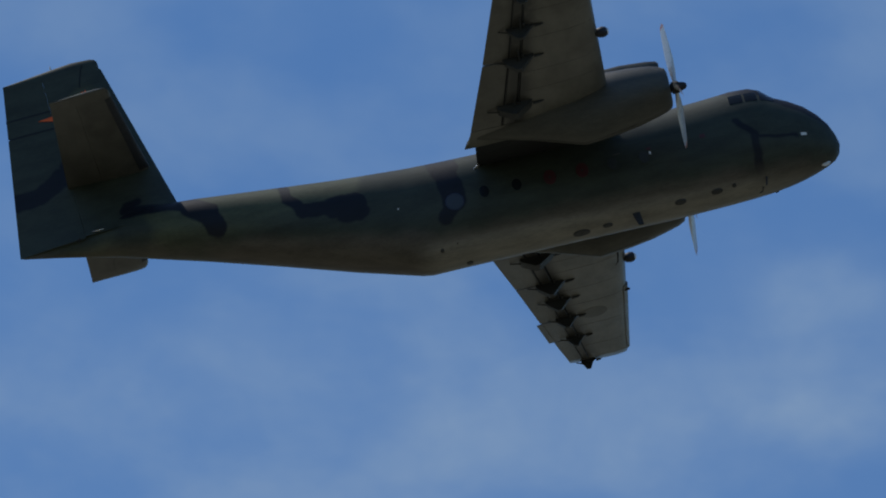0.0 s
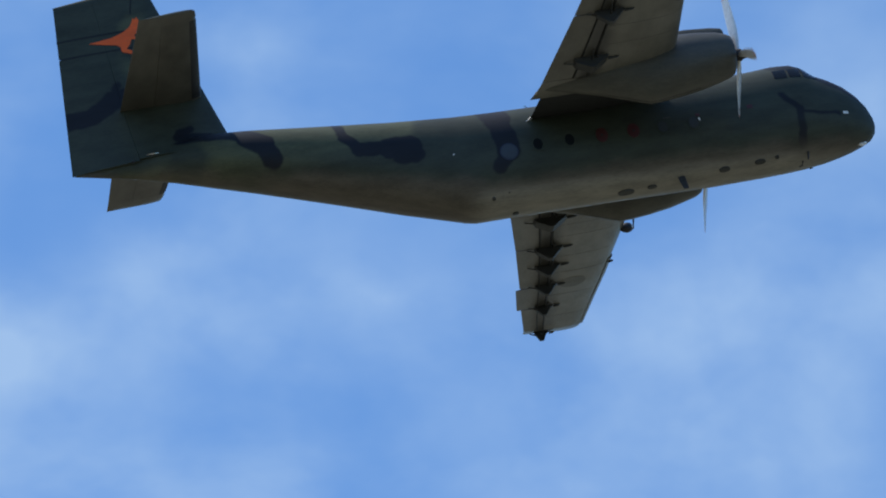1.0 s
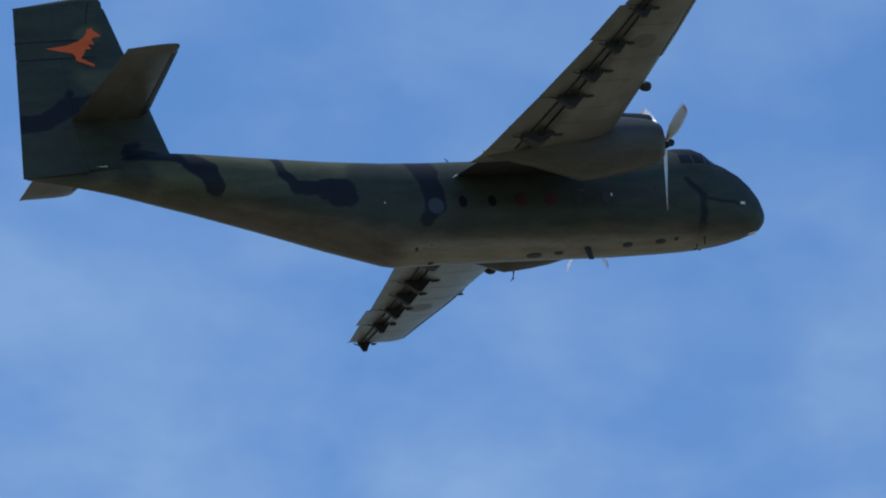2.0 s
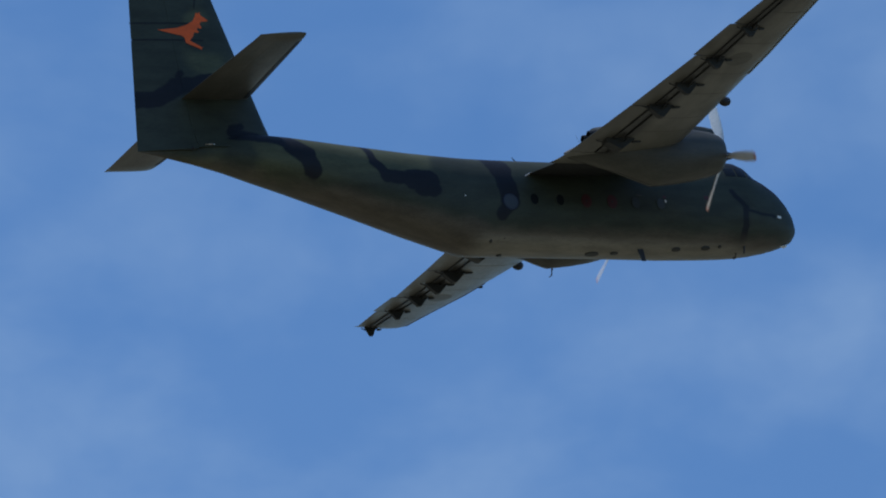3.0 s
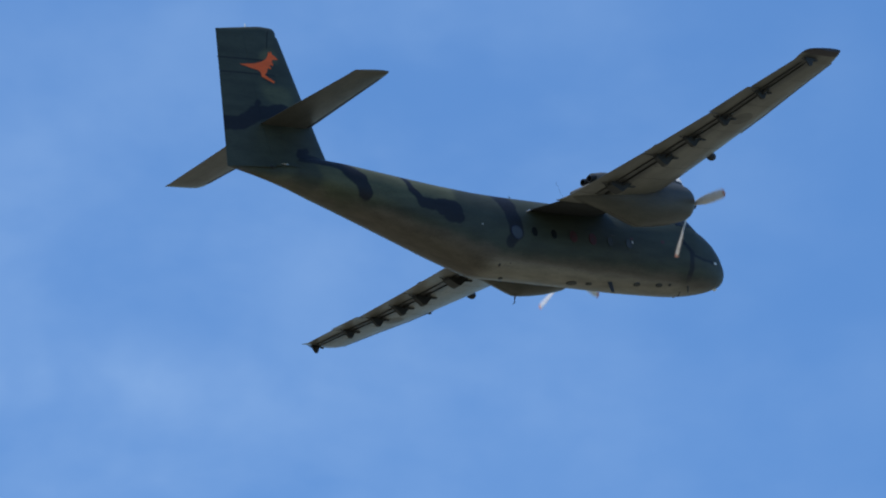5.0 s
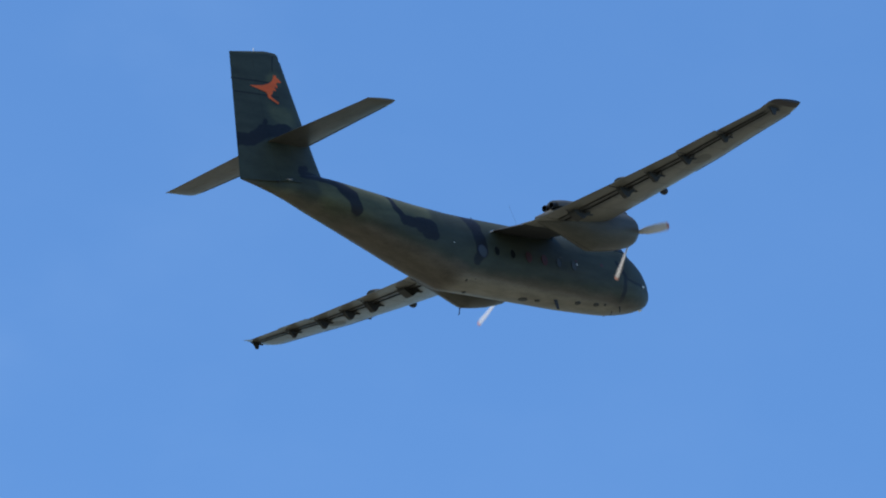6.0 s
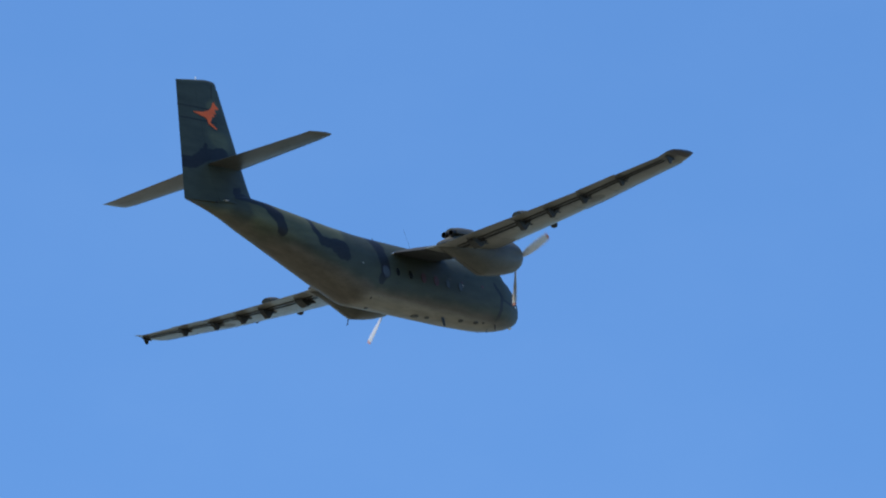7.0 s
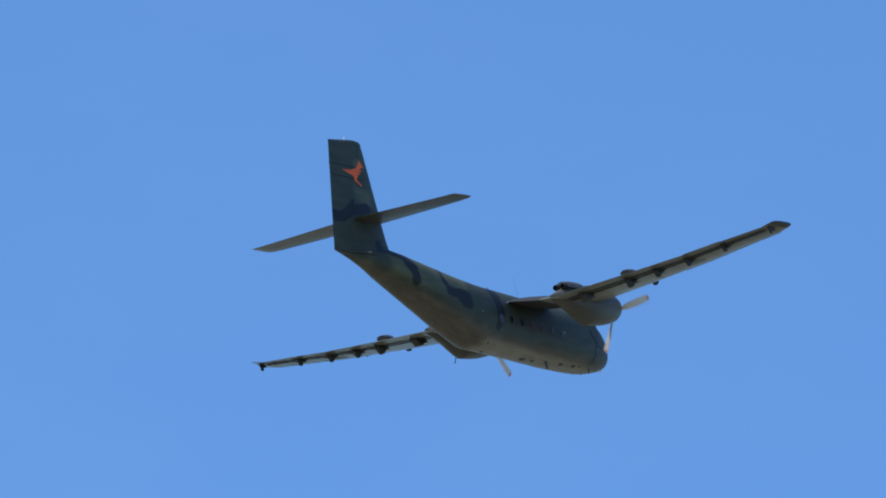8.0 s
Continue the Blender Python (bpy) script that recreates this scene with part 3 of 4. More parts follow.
# ---- aerofoils ----
def aero(u, up):
    """Height of the aerofoil's skin at the share u of the chord, for thickness 1."""
    t = 5 * (0.2969 * math.sqrt(u) - 0.126 * u - 0.3516 * u * u + 0.2843 * u ** 3 - 0.1015 * u ** 4)
    camber = 0.14 * 4 * u * (1 - u) * 0.5
    return camber + (t if up else -t * 0.86)


def section(x_le, z_le, x_te, z_te, y, thick, u0=0.0, u1=1.0, n=14):
    """A ring of one aerofoil between the shares u0 and u1 of its chord, and whether each point is on the upper skin."""
    chord = x_le - x_te
    us = [u0 + (u1 - u0) * (1 - math.cos(math.pi * k / n)) / 2 for k in range(n + 1)]
    def at(u, up):
        return Vector((x_le - u * chord, y, z_le + (z_te - z_le) * u + aero(max(u, 0.0), up) * thick * chord))
    ring = [at(u, True) for u in us] + [at(u, False) for u in us[::-1]]
    return ring


def mark_upper(ob):
    me = ob.data
    attr = me.attributes.new("upper_skin", "FLOAT", "FACE")
    attr.data.foreach_set("value", [1.0 if p.normal.z > 0.02 else 0.0 for p in me.polygons])
    return ob


def aerofoil_part(name, stations, u0, u1, material, parent, label="", n=14):
    rings = [section(*s, u0(k) if callable(u0) else u0, u1(k) if callable(u1) else u1, n) for k, s in enumerate(stations)]
    ob = part(name, loft(rings), material, parent, label, 35)
    return mark_upper(ob)


# |y|, leading edge x, z, trailing edge x, z, thickness share
WING = [
    (0.0, 5.78, 2.72, 1.86, 2.32, 0.165), (1.20, 5.78, 2.62, 1.86, 2.17, 0.165), (2.97, 5.755, 2.32, 1.86, 1.84, 0.165), (3.00, 5.755, 2.31, 1.57, 1.81, 0.165),
    (3.30, 5.75, 2.26, 1.62, 1.77, 0.165), (3.75, 5.74, 2.24, 1.76, 1.80, 0.165),
    (7.00, 5.66, 2.44, 2.40, 2.14, 0.16), (10.30, 5.58, 2.69, 3.00, 2.50, 0.15), (12.20, 5.54, 2.90, 3.32, 2.76, 0.14), (14.20, 5.50, 3.10, 3.70, 3.02, 0.125),
]


def wing_at(y, side):
    y = abs(y)
    for p, q in zip(WING, WING[1:]):
        if y <= q[0] or q is WING[-1]:
            u = (y - p[0]) / (q[0] - p[0])
            v = [a + (b - a) * u for a, b in zip(p, q)]
            return (v[1], v[2], v[3], v[4], side * y, v[5])


def stations(y0, y1, side, step=0.8):
    ys = sorted({y0, y1} | {w[0] for w in WING if y0 < w[0] < y1} | {y0 + (y1 - y0) * k / max(1, int((y1 - y0) / step)) for k in range(1, max(1, int((y1 - y0) / step)))})
    return [wing_at(y, side) for y in ys]


def under(y, side, u, drop=0.0):
    """A point of the wing's lower skin."""
    xl, zl, xt, zt, yy, th = wing_at(y, side)
    c = xl - xt
    return Vector((xl - u * c, yy, zl + (zt - zl) * u + aero(u, False) * th * c - drop))


def over(y, side, u, rise=0.0):
    xl, zl, xt, zt, yy, th = wing_at(y, side)
    c = xl - xt
    return Vector((xl - u * c, yy, zl + (zt - zl) * u + aero(u, True) * th * c + rise))


BRACKETS = (4.75, 7.05, 8.50, 10.12, 12.02, 14.42)


def build_wing(side):
    wing = aerofoil_part("wing", stations(3.92, 14.2, side), 0.0, 0.66, M_WING, aircraft, "tan-grey wing underside with camouflaged top")
    # the root's colour holds the shade between fuselage and nacelle
    aerofoil_part("wing_root", stations(0.0, 2.985, side), 0.0, 1.0, M_ROOT, wing, "drooping wing root between fuselage and engine, darkened with painted shade")
    aerofoil_part("inner_wing", stations(2.985, 3.92, side), 0.0, 1.0, M_WING, wing, "")
    # upswept tip, cut off blunt, with a dark brown end
    rings = []
    xl, zl, xt, zt, yy, th = wing_at(14.2, side)
    for o, full, cut in ((0.0, 1.0, 0.0), (0.25, 1.0, 0.02), (0.44, 1.0, 0.07), (0.56, 0.98, 0.16), (0.63, 0.88, 0.28), (0.67, 0.66, 0.42)):
        lift = 0.20 * o + 0.14 * o * o
        rings.append(section(xl - 0.03 * o - 0.1 * cut, zl + lift, xt + cut, zt + lift + 0.05 * o, yy + side * o, th * full))
    mark_upper(part("wing_tip", loft(rings[:3]), M_WING, wing, "", 50))
    part("tip_cap", loft(rings[2:]), M_TIP, wing, "dark brown wing tip cap", 50)
    part("tip_lamp", tube([(4.95, side * 14.66, 3.20), (4.85, side * 14.74, 3.21), (4.65, side * 14.72, 3.20)], [0.02, 0.045, 0.02], 10), M_REDLENS, wing, "wing tip navigation lamp")
    # double slotted flaps and flaperons
    segments = ((3.95, 6.98, 0.0), (7.04, 10.24, 0.0), (10.30, 12.16, 0.045), (12.22, 14.2, 0.0))
    for a, b, extra in segments:
        aerofoil_part("fore_flap", stations(a, b, side), 0.685, 0.765, M_FLAP, wing, "", 6)
        aerofoil_part("flap", stations(a, b, side), 0.785, 1.0, M_FLAP, wing, "tan-grey trailing edge flap", 8)
        if extra:
            rows = []
            for y in span(a, b, 4):
                xl, zl, xt, zt, yy, th = wing_at(y, side)
                rows.append([Vector((xt + 0.04, yy, zt + 0.012)), Vector((xt - 0.13, yy, zt - 0.012)), Vector((xt - 0.13, yy, zt - 0.02)), Vector((xt + 0.04, yy, zt - 0.016))])
            part("trim_tab", loft(rows), M_FLAP, wing, "", 30)
    # worn bare edge of the flap horn beside the root
    rows = []
    for y in span(3.01, 3.5, 4):
        xl, zl, xt, zt, yy, th = wing_at(y, side)
        rows.append([Vector((xt + 0.03, yy, zt + 0.012)), Vector((xt - 0.02, yy, zt)), Vector((xt + 0.03, yy, zt - 0.010))])
    part("flap_horn_edge", loft(rows), M_STEEL, wing, "bare metal flap horn edge", 30)
    # slot lips and shroud spar seen as dark lines between the flaps
    for u0, u1 in ((0.655, 0.69), (0.762, 0.79)):
        rows = []
        for st in stations(3.95, 14.2, side):
            xl, zl, xt, zt, yy, th = st
            c = xl - xt
            mid = lambda u, s: Vector((xl - u * c, yy, zl + (zt - zl) * u + (aero(u, True) * 0.5 + aero(u, False) * 0.5) * th * c + s))
            rows.append([mid(u0, 0.02), mid(u1, 0.02), mid(u1, -0.02), mid(u0, -0.02)])
        part("flap_slot_spar", loft(rows), M_LINE, wing, "", 30)
    # hinge brackets below the flaps
    for k, y in enumerate(BRACKETS):
        deep = (0.32, 0.38, 0.35, 0.33, 0.30, 0.27)[k]
        w = (0.36, 0.20, 0.14, 0.12, 0.10, 0.06)[k]
        f, m, r = under(y, side, 0.555), under(y, side, 0.69), under(y, side, 0.83)
        prof = [f + Vector((0, 0, 0.03)), f - Vector((0.12, 0, deep * 0.25)), m + Vector((0.02, 0, -deep)), m - Vector((0.10, 0, deep)), r + Vector((0.05, 0, -deep * 0.35)), r + Vector((0, 0, 0.03))]
        out = Vector((0, w / 2, 0))
        br = part("flap_hinge", loft([[p - out for p in prof], [p + out for p in prof]]), M_MECH, wing, "dark flap hinge bracket", 30)
        part("hinge_spur", tube([f - Vector((0.02, 0, 0.03)), under(y, side, 0.50, 0.03), under(y, side, 0.475, 0.01)], [0.045, 0.03, 0.012], 8), M_MECH, br)
        # actuating arms fore, aft and along the span
        part("hinge_arm", tube([m - Vector((0.02, 0, deep * 0.55)), under(y, side, 0.90, 0.02)], [0.028, 0.018], 8), M_MECH, br)
        part("hinge_arm", tube([m - Vector((0, -side * 0.03, deep * 0.4)), under(min(y + 0.55, 14.3), side, 0.71, 0.05)], [0.024, 0.016], 8), M_MECH, br)
        if k < 5:
            part("hinge_crossbar", box((0.05, 0.62, 0.05), under(y, side, 0.655, 0.05), 0.012), M_MECH, br)
    for u, d in ((0.675, 0.035), (0.775, 0.03)):
        pts = [under(y, side, u, d) for y in span(4.0, 14.1, 24)]
        part("flap_pushrod", tube(pts, [0.015] * len(pts), 6), M_MECH, wing, "dark flap control rod")
    # landing light pod on the leading edge, black nub at the port notch, actuator hump
    pod = Vector((5.80, side * 7.0, 2.40))
    p = part("lamp_pod", tube([pod + Vector((d, 0, 0)) for d in (-0.20, -0.12, 0.0, 0.10, 0.15)], [0.07, 0.13, 0.155, 0.13, 0.07], 16), M_BLACK, wing, "black landing lamp pod on the leading edge")
    part("lamp_lens", tube([pod + Vector((d, 0, 0)) for d in (0.13, 0.165, 0.18)], [0.10, 0.075, 0.02], 16), M_LENS, p, "clear lamp lens")
    # black nub added in place of the dark notch in the port leading edge
    if side > 0:
        part("leading_edge_nub", tube([Vector((5.50, 9.28, 2.56)), Vector((5.60, 9.28, 2.53)), Vector((5.70, 9.28, 2.53))], [0.05, 0.05, 0.03], 8), M_BLACK, wing)
    hump = [over(6.9, side, u, 0.0) + Vector((0, 0, r * 0.25)) for u, r in ((0.38, 0.02), (0.48, 0.2), (0.58, 0.3), (0.68, 0.34), (0.74, 0.34))]
    part("actuator_fairing", tube(hump, [0.03, 0.11, 0.15, 0.165, 0.15], 14, True, 1.7), M_NACELLE, wing, "camouflaged actuator fairing on the wing")
    # faded national marking on the lower skin
    grid = [[under(10.17 + 0.42 * r * math.sin(a), side, 0.39 + 0.155 * r * math.cos(a)) for a in span(0, 2 * math.pi, 25)] for r in (1.0, 0.7, 0.05)]
    part("underwing_marking", sheet(grid, 0.004, lambda p: Vector((0, 0, -1))), M_FADED, wing, "faded grey national marking", 30)
    # leading edge cuff on the outer wing
    cuff = [(xl + 0.05, zl, xt, zt, yy, th) for xl, zl, xt, zt, yy, th in stations(9.0, 14.2, side)]
    mark_upper(part("leading_edge_cuff", loft([section(*st, 0.0, 0.05, 8) for st in cuff]), M_WING, wing, "", 40))
    # rib seams on the lower skin
    for y in (5.4, 6.3, 7.9, 9.2, 11.1, 13.0):
        grid = [[under(y + d, side, u) for d in (-0.008, 0.008)] for u in span(0.04, 0.64, 10)]
        part("rib_seam", sheet(grid, 0.003, lambda p: Vector((0, 0, -1))), M_SEAM, wing, "", 30)
    return wing


for s in (-1, 1):
    build_wing(s)

# ---- engine nacelles ----
# x, bottom z, top z, half width, roundness
NACELLE = [
    (7.42, 1.60, 2.52, 0.47, 2.0), (7.38, 1.51, 2.62, 0.56, 2.0), (7.22, 1.42, 2.70, 0.65, 2.0), (6.95, 1.34, 2.77, 0.71, 2.05), (6.40, 1.19, 2.83, 0.76, 2.1),
    (5.75, 1.07, 2.86, 0.78, 2.1), (5.20, 0.985, 2.86, 0.75, 2.0), (4.85, 0.94, 2.84, 0.70, 1.9), (4.60, 1.01, 2.83, 0.67, 1.9), (4.10, 1.19, 2.80, 0.60, 1.95), (3.40, 1.42, 2.68, 0.48, 2.0),
    (2.70, 1.60, 2.34, 0.34, 2.0), (2.05, 1.74, 2.05, 0.16, 2.0), (1.85, 1.80, 1.95, 0.05, 2.0),
]
ENGINE_Y, ENGINE_Z, PROP_X = 3.53, 2.04, 7.60


def nacelle_ring(x, n=36):
    zb, zt, w, e = lerp_table(NACELLE, x)
    zc, h = (zb + zt) / 2, (zt - zb) / 2
    ring = []
    for k in range(n):
        a = 2 * math.pi * k / n
        c, s = math.cos(a), math.sin(a)
        ring.append(Vector((x, w * math.copysign(abs(c) ** (2 / e), c), zc + h * math.copysign(abs(s) ** (2 / e), s))))
    return ring


def build_nacelle(side):
    shift = Vector((0, side * ENGINE_Y, 0))
    xs = []
    for p, q in zip(NACELLE[3:], NACELLE[4:]):
        xs += [p[0], (p[0] + q[0]) / 2]
    xs.append(NACELLE[-1][0])
    nac = part("nacelle", loft([[v + shift for v in nacelle_ring(x)] for x in xs[1:]], True, True), M_NACELLE, aircraft, "olive-tan engine nacelle below the wing", 45)
    # cowling with a rolled lip and an open front
    inner = []
    for x, k in ((7.38, 0.80), (7.15, 0.86), (6.9, 0.86)):
        inner.append([Vector((x, v.y * k, (v.z - ENGINE_Z) * k + ENGINE_Z)) + shift for v in nacelle_ring(7.22)])
    outer = [[v + shift for v in nacelle_ring(x)] for x in (6.66, 6.95, 7.10, 7.22, 7.31, 7.38, 7.42)]
    part("cowling", loft(outer + inner, False, True), M_NACELLE, nac, "olive-tan round engine cowling", 40)
    # radial engine: crankcase and cylinders
    part("crankcase", tube([Vector((x, side * ENGINE_Y, ENGINE_Z)) for x in (6.9, 7.15, 7.28, 7.42, 7.5)], [0.30, 0.30, 0.24, 0.14, 0.10], 20), M_SOOT, nac, "dark engine crankcase")
    for k in range(9):
        a = 2 * math.pi * k / 9
        d = Vector((0, math.cos(a), math.sin(a)))
        c = Vector((7.05, side * ENGINE_Y, ENGINE_Z))
        part("cylinder", tube([c + d * r for r in (0.22, 0.32, 0.42, 0.52, 0.54)], [0.08, 0.095, 0.10, 0.10, 0.06], 10), M_SOOT, nac, "")
    # carburettor scoop over the cowling
    rows = []
    for x, z0, z1, w in ((7.26, 2.62, 2.84, 0.20), (7.20, 2.62, 2.89, 0.24), (6.9, 2.66, 2.94, 0.25), (6.2, 2.72, 2.99, 0.24), (5.4, 2.7, 2.97, 0.2), (4.8, 2.6, 2.86, 0.12)):
        rows.append([Vector((x, side * ENGINE_Y + w * cy, z0 + (z1 - z0) * cz)) for cy, cz in ((-1, 0), (-0.96, 0.6), (-0.7, 0.95), (0, 1.0), (0.7, 0.95), (0.96, 0.6), (1, 0))])
    part("intake_scoop", loft(rows), M_NACELLE, nac, "camouflaged carburettor air scoop")
    # twin exhaust pipes over the trailing edge
    for dy in (-0.19, 0.19):
        y = side * ENGINE_Y + dy
        bm = bmesh.new()
        circ = lambda x, z, r: [Vector((x, y + r * math.cos(2 * math.pi * k / 16), z + r * math.sin(2 * math.pi * k / 16))) for k in range(16)]
        loft([circ(4.2, 2.66, 0.12), circ(3.4, 2.60, 0.15), circ(2.82, 2.50, 0.14), circ(2.70, 2.49, 0.135), circ(2.70, 2.49, 0.115), circ(3.1, 2.56, 0.11)], True, True, bm)
        part("exhaust_pipe", bm, M_SOOT, nac, "sooty steel exhaust pipe")
    rows = []
    for x, z1, w in ((4.6, 2.80, 0.5), (4.1, 2.90, 0.52), (3.4, 2.86, 0.46), (2.95, 2.78, 0.38)):
        rows.append([Vector((x, side * ENGINE_Y + w * math.cos(a), 2.45 + (z1 - 2.45) * math.sin(a))) for a in span(0, math.pi, 11)])
    part("exhaust_shroud", loft(rows), M_NACELLE, nac, "tan exhaust shroud")
    # undercarriage doors, drain pipe
    grid = []
    for x in span(6.3, 3.6, 14):
        zb = lerp_table(NACELLE, x)[0]
        grid.append([Vector((x, side * ENGINE_Y + d, zb + 0.004)) for d in (-0.01, 0.01)])
    part("gear_door_seam", sheet(grid, 0.006, lambda p: Vector((0, 0, -1))), M_LINE, nac, "", 30)
    if side > 0:
        part("drain_pipe", tube([Vector((5.35, side * 4.0, 1.30)), Vector((5.34, side * 4.18, 1.16)), Vector((5.30, side * 4.2, 0.96)), Vector((5.22, side * 4.2, 0.90))], [0.03, 0.028, 0.028, 0.022], 8), M_MECH, nac, "dark drain pipe")
    return nac


for s in (-1, 1):
    build_nacelle(s)


# ---- propellers ----
def build_propeller(side):
    hub = part("propeller", tube([Vector((x, 0, 0)) for x in (-0.14, -0.12, 0.06, 0.10, 0.16, 0.26, 0.30)], [0.08, 0.17, 0.17, 0.13, 0.12, 0.09, 0.03], 18), M_SOOT, aircraft, "three-bladed propeller with a dark hub")
    for k in range(3):
        a = 2 * math.pi * k / 3
        rings, tip = [], []
        for r, chord, th, twist in ((0.12, 0.12, 0.12, 60), (0.30, 0.13, 0.11, 52), (0.45, 0.22, 0.075, 46), (0.8, 0.33, 0.05, 38), (1.2, 0.36, 0.036, 30), (1.6, 0.35, 0.026, 24), (1.86, 0.31, 0.022, 21), (1.93, 0.25, 0.018, 20), (1.98, 0.13, 0.012, 19)):
            tw = radians(twist)
            ring = []
            for i in range(12):
                b = 2 * math.pi * i / 12
                cx, cy = chord / 2 * math.cos(b), th / 2 * math.sin(b)
                ring.append(Vector((cx * math.sin(tw) + cy * math.cos(tw), -cx * math.cos(tw) + cy * math.sin(tw), r)))
            rings.append(ring)
        rot = Matrix.Rotation(-a, 3, "X")
        turned = [[rot @ v for v in ring] for ring in rings]
        part("blade", loft(turned[:7]), M_METAL, hub, "bare grey metal propeller blade", 50)
        part("blade_tip", loft(turned[6:]), M_TIPRED, hub, "faded red propeller blade tip", 50)
    return hub


propellers = {s: build_propeller(s) for s in (-1, 1)}


# ---- tail ----
def fin_section(z, x_le, x_te, th, u0=0.0, u1=1.0, n=12):
    chord = x_le - x_te
    us = [u0 + (u1 - u0) * (1 - math.cos(math.pi * k / n)) / 2 for k in range(n + 1)]
    half = lambda u: 5 * th * chord * (0.2969 * math.sqrt(u) - 0.126 * u - 0.3516 * u * u + 0.2843 * u ** 3 - 0.1036 * u ** 4)
    return [Vector((x_le - u * chord, half(u), z)) for u in us] + [Vector((x_le - u * chord, -half(u), z)) for u in us[::-1]]


def fin_thick(z):
    """Thickness share: the fin flares out into the rear fuselage at its foot."""
    u = min(max((4.5 - z) / 1.5, 0.0), 1.0)
    return 0.115 + 0.125 * u * u


def fin_at(z):
    """Leading and trailing edge of the fin at height z."""
    u = (z - 2.9) / 5.5
    return (-6.43 - 1.45 * (z - 3.4) / 5.1, -11.10 + 0.50 * u)


def fin_half(x, z):
    le, te = fin_at(z)
    c = le - te
    u = min(max((le - x) / c, 0.001), 1.0)
    return 5 * 0.115 * c * (0.2969 * math.sqrt(u) - 0.126 * u - 0.3516 * u * u + 0.2843 * u ** 3 - 0.1036 * u ** 4)


KANGAROO = [(-9.83, 6.98), (-9.2, 7.05), (-8.85, 7.16), (-8.62, 7.30), (-8.52, 7.45), (-8.47, 7.58), (-8.41, 7.54), (-8.35, 7.61), (-8.31, 7.49), (-8.20, 7.43), (-8.08, 7.33), (-8.17, 7.30), (-8.33, 7.29), (-8.40, 7.20), (-8.34, 7.10), (-8.38, 7.04), (-8.48, 7.08), (-8.52, 7.00), (-8.46, 6.93), (-8.51, 6.90), (-8.62, 6.92), (-8.70, 6.76), (-8.82, 6.63), (-8.42, 6.41), (-8.46, 6.34), (-8.96, 6.55), (-8.98, 6.72), (-9.08, 6.80), (-9.33, 6.85), (-9.6, 6.92)]


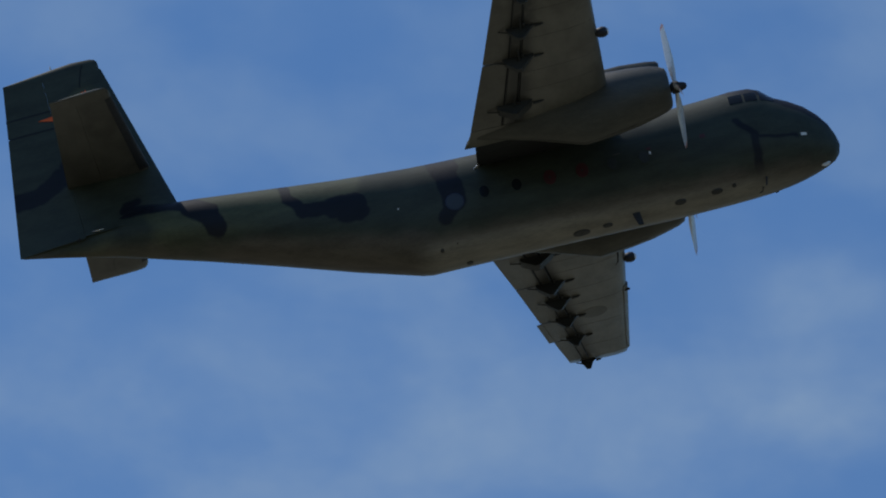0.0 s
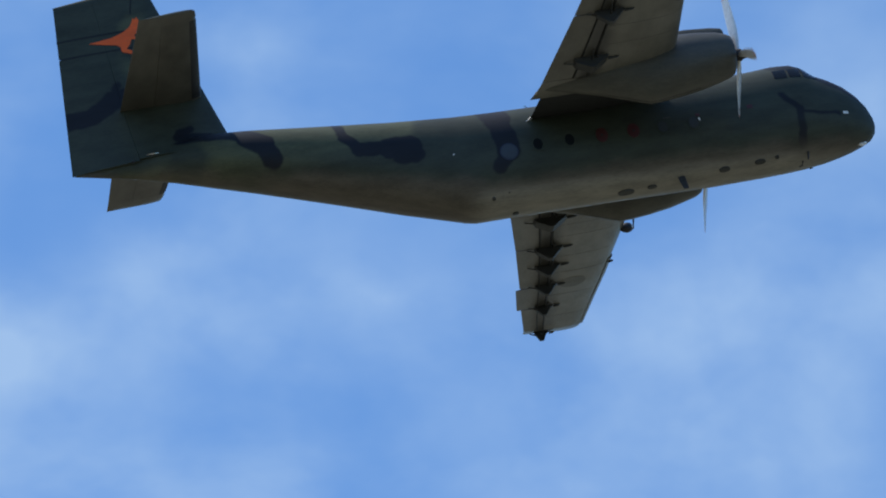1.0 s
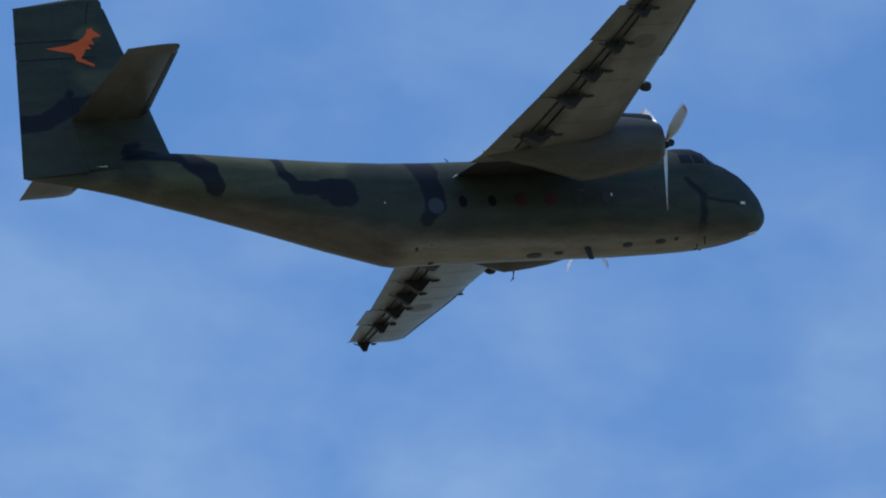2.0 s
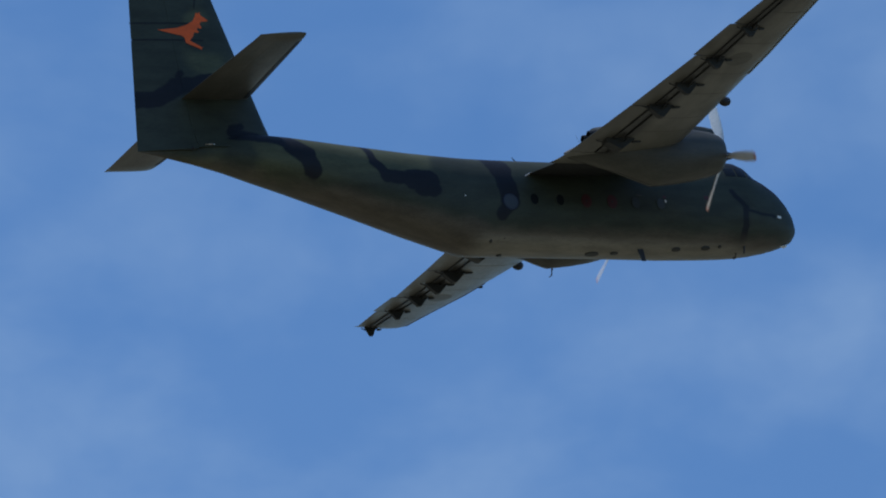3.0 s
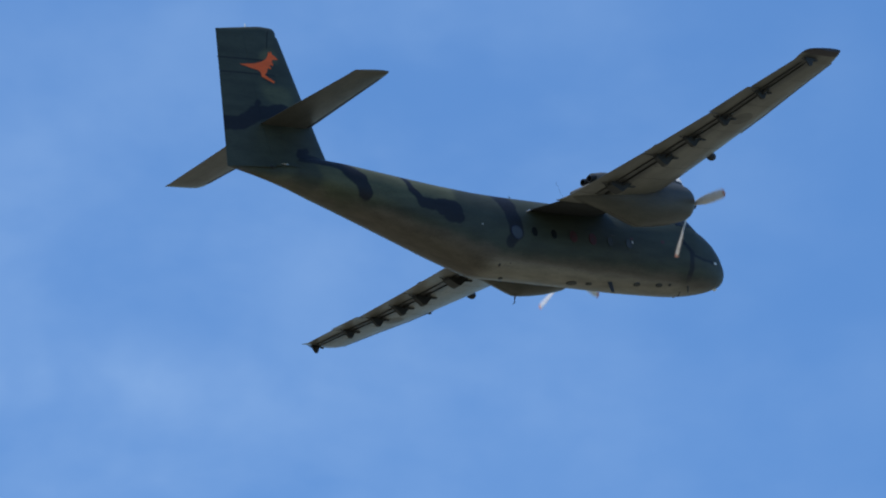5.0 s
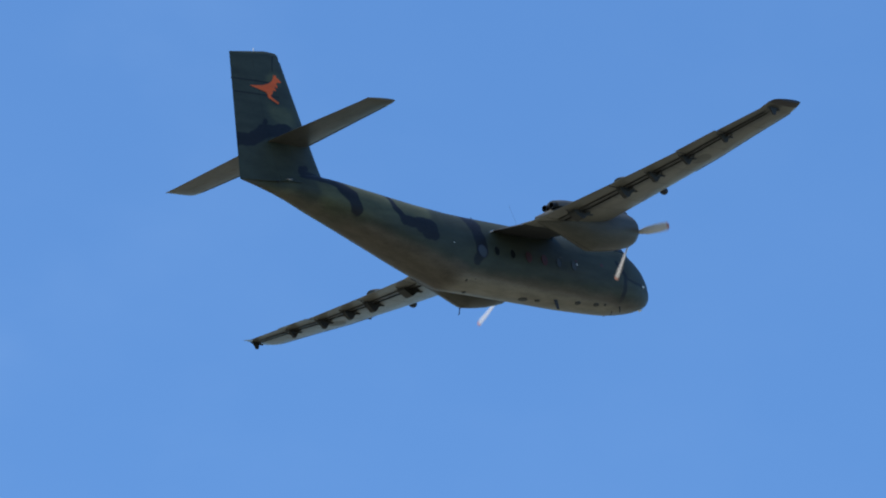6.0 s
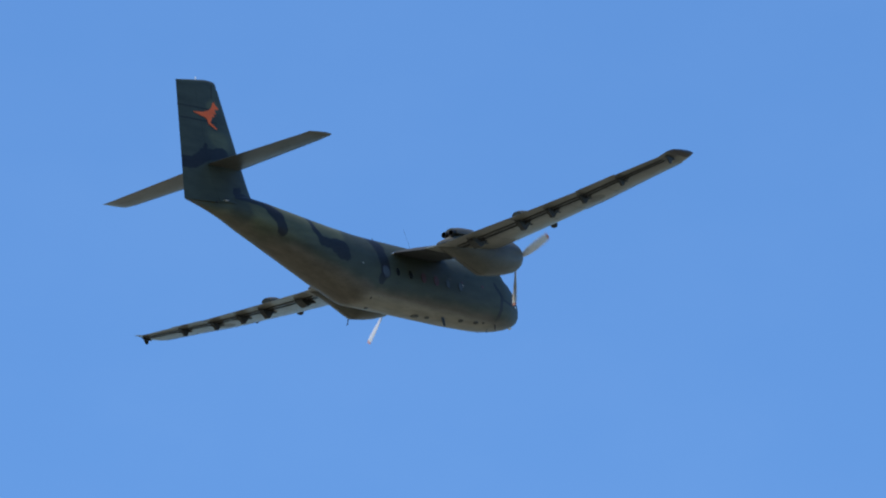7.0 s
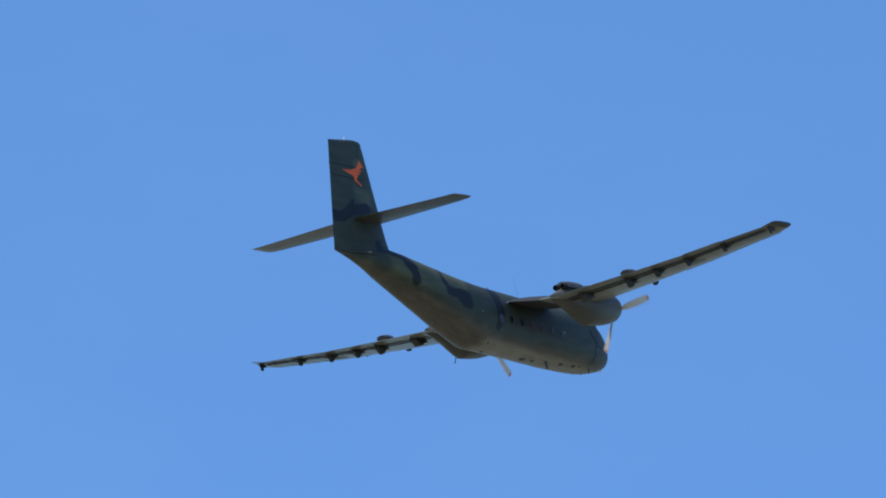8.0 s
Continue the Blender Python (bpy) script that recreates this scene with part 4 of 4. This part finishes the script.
def build_tail():
    split = 0.60
    zs = [2.98, 3.2, 3.45, 3.7, 4.0, 4.25, 4.5, 5.0, 6.0, 7.0, 7.75, 8.25]
    fin = part("fin", loft([fin_section(z, *fin_at(z), fin_thick(z), 0.0, split) for z in zs]), M_FIN, aircraft, "tall camouflaged fin", 35)
    # rudder from the tail cone to the tip, in three panels divided by tab gaps
    for a, b in ((2.92, 6.63), (6.665, 7.19), (7.225, 8.25)):
        part("rudder", loft([fin_section(z, *fin_at(z), fin_thick(z), split + 0.002, 1.0) for z in span(a, b, 11)]), M_FIN, fin, "camouflaged rudder panel", 35)
    le, te = fin_at(8.25)
    rows = []
    for z, cut, th in ((8.25, 0.0, 1.0), (8.40, 0.0, 0.95), (8.50, 0.03, 0.8), (8.56, 0.09, 0.5), (8.59, 0.2, 0.12)):
        ring = []
        for v in fin_section(z, le - cut - 0.05, te, 0.115):
            u = (v.x - te) / (le - te)
            ring.append(Vector((v.x, v.y * th, 8.25 + (z - 8.25) * (0.25 + 0.85 * min(u * 1.4, 1.0)))))
        rows.append(ring)
    part("fin_tip", loft(rows), M_FIN, fin, "", 50)
    part("anti_collision_lamp", tube([Vector((-9.19, 0, z)) for z in (8.45, 8.60, 8.65, 8.68)], [0.028, 0.028, 0.022, 0.01], 10), M_LENS, fin, "small clear fin top lamp")
    for side in (-1, 1):
        # hinge gap of the horn balance at the top of the rudder
        grid = [[Vector((x + d, side * fin_half(x, z), z)) for d in (-0.022, 0.022)] for x, z in ((-8.50, 7.72), (-8.44, 8.0), (-8.36, 8.3), (-8.30, 8.42))]
        part("balance_gap", sheet(grid, 0.006, lambda p: Vector((0, side, 0))), M_LINE, fin, "", 30)
        # squadron emblem, a leaping animal in orange
        bm = bmesh.new()
        top = [bm.verts.new((x, side * (fin_half(x, z) + 0.014), z)) for x, z in KANGAROO]
        low = [bm.verts.new((x, side * (fin_half(x, z) - 0.01), z)) for x, z in KANGAROO]
        bmesh.ops.triangle_fill(bm, use_beauty=True, edges=[bm.edges.new((p, q)) for p, q in zip(top, top[1:] + top[:1])])
        for k in range(len(top)):
            j = (k + 1) % len(top)
            bm.faces.new((top[k], top[j], low[j], low[k]))
        part("emblem", bm, M_ORANGE, fin, "orange kangaroo emblem")
        # dark tab gaps drawn across the rudder
        for z in (7.207, 6.647):
            grid = [[Vector((x, side * fin_half(x, z), z + d)) for d in (-0.03, 0.03)] for x in span(-10.72, -8.35, 9)]
            part("tab_gap", sheet(grid, 0.004, lambda p: Vector((0, side, 0))), M_LINE, fin, "", 30)
    # tailplane
    for side in (-1, 1):
        def tp(y):
            u = y / 5.49
            return (-7.02 - 0.68 * u, 4.83 - 0.16 * u, -9.40 + 0.06 * u, 4.68 - 0.13 * u, side * y, 0.115)
        ys = [0.0, 0.6, 1.6, 2.8, 4.0, 4.9]
        tail = aerofoil_part("tailplane", [tp(y) for y in ys + [5.15]], 0.0, 0.58, M_TAIL, aircraft, "tan-grey tailplane underside with camouflaged top")
        aerofoil_part("elevator", [tp(y) for y in span(0.05, 5.15, 7)], 0.583, 1.0, M_TAIL, tail, "tan-grey elevator", 8)
        boot = [(xl + 0.010, zl, xt, zt, yy, th * 1.05) for xl, zl, xt, zt, yy, th in (tp(y) for y in span(0.3, 5.1, 7))]
        part("deicing_boot", loft([section(*st, 0.0, 0.12, 8) for st in boot]), M_BLACK, tail, "black rubber de-icing boot", 40)
        rings = []
        xl, zl, xt, zt, yy, th = tp(5.15)
        for k in range(6):
            a = math.pi / 2 * k / 5
            rings.append(section(xl - 0.16 * (1 - math.cos(a)), zl, xt, zt, yy + side * 0.50 * math.sin(a), th * max(math.cos(a) ** 0.6, 0.08)))
        mark_upper(part("tailplane_tip", loft(rings), M_TAIL, tail, "", 50))


build_tail()


# ---- movement ----
# propeller phases (degrees) at half seconds, third-turn symmetric
PHASES = {
    -1: [(0.0, 0), (0.5, 4), (1.0, 2), (2.5, 118), (3.0, 8), (3.5, 41), (4.0, 82), (4.5, 3), (5.0, 23), (6.5, 80), (7.0, 48), (7.5, 0), (8.0, 38)],
    1: [(0.0, 112), (0.5, 12), (1.0, 0), (2.5, 30), (3.0, 113), (3.5, 43), (4.0, 3), (4.5, 57), (5.0, 107), (6.5, 61), (7.0, 17), (7.5, 63), (8.0, 88)],
}


def propeller_rows(side):
    at = Vector((PROP_X, side * ENGINE_Y, ENGINE_Z))
    rows, angle = [], float(PHASES[side][0][1])
    first = True
    for (t0, p0), (t1, p1) in zip(PHASES[side], PHASES[side][1:]):
        n = round((t1 - t0) * FPS)
        want = -76.0 * n
        total = round((want - (p1 - p0)) / 120) * 120 + (p1 - p0)
        for k in range(0 if first else 1, n + 1):
            rows.append((t0 + k / FPS, angle + total * k / n))
        angle += total
        first = False
    return [(t, Matrix.Translation(at) @ Matrix.Rotation(radians(-a), 4, "X")) for t, a in rows]


def motions():
    walk(aircraft, [(t, pose(*place)) for t, *place in AIRCRAFT_PATH])
    for side, hub in propellers.items():
        walk(hub, propeller_rows(side))


motions()
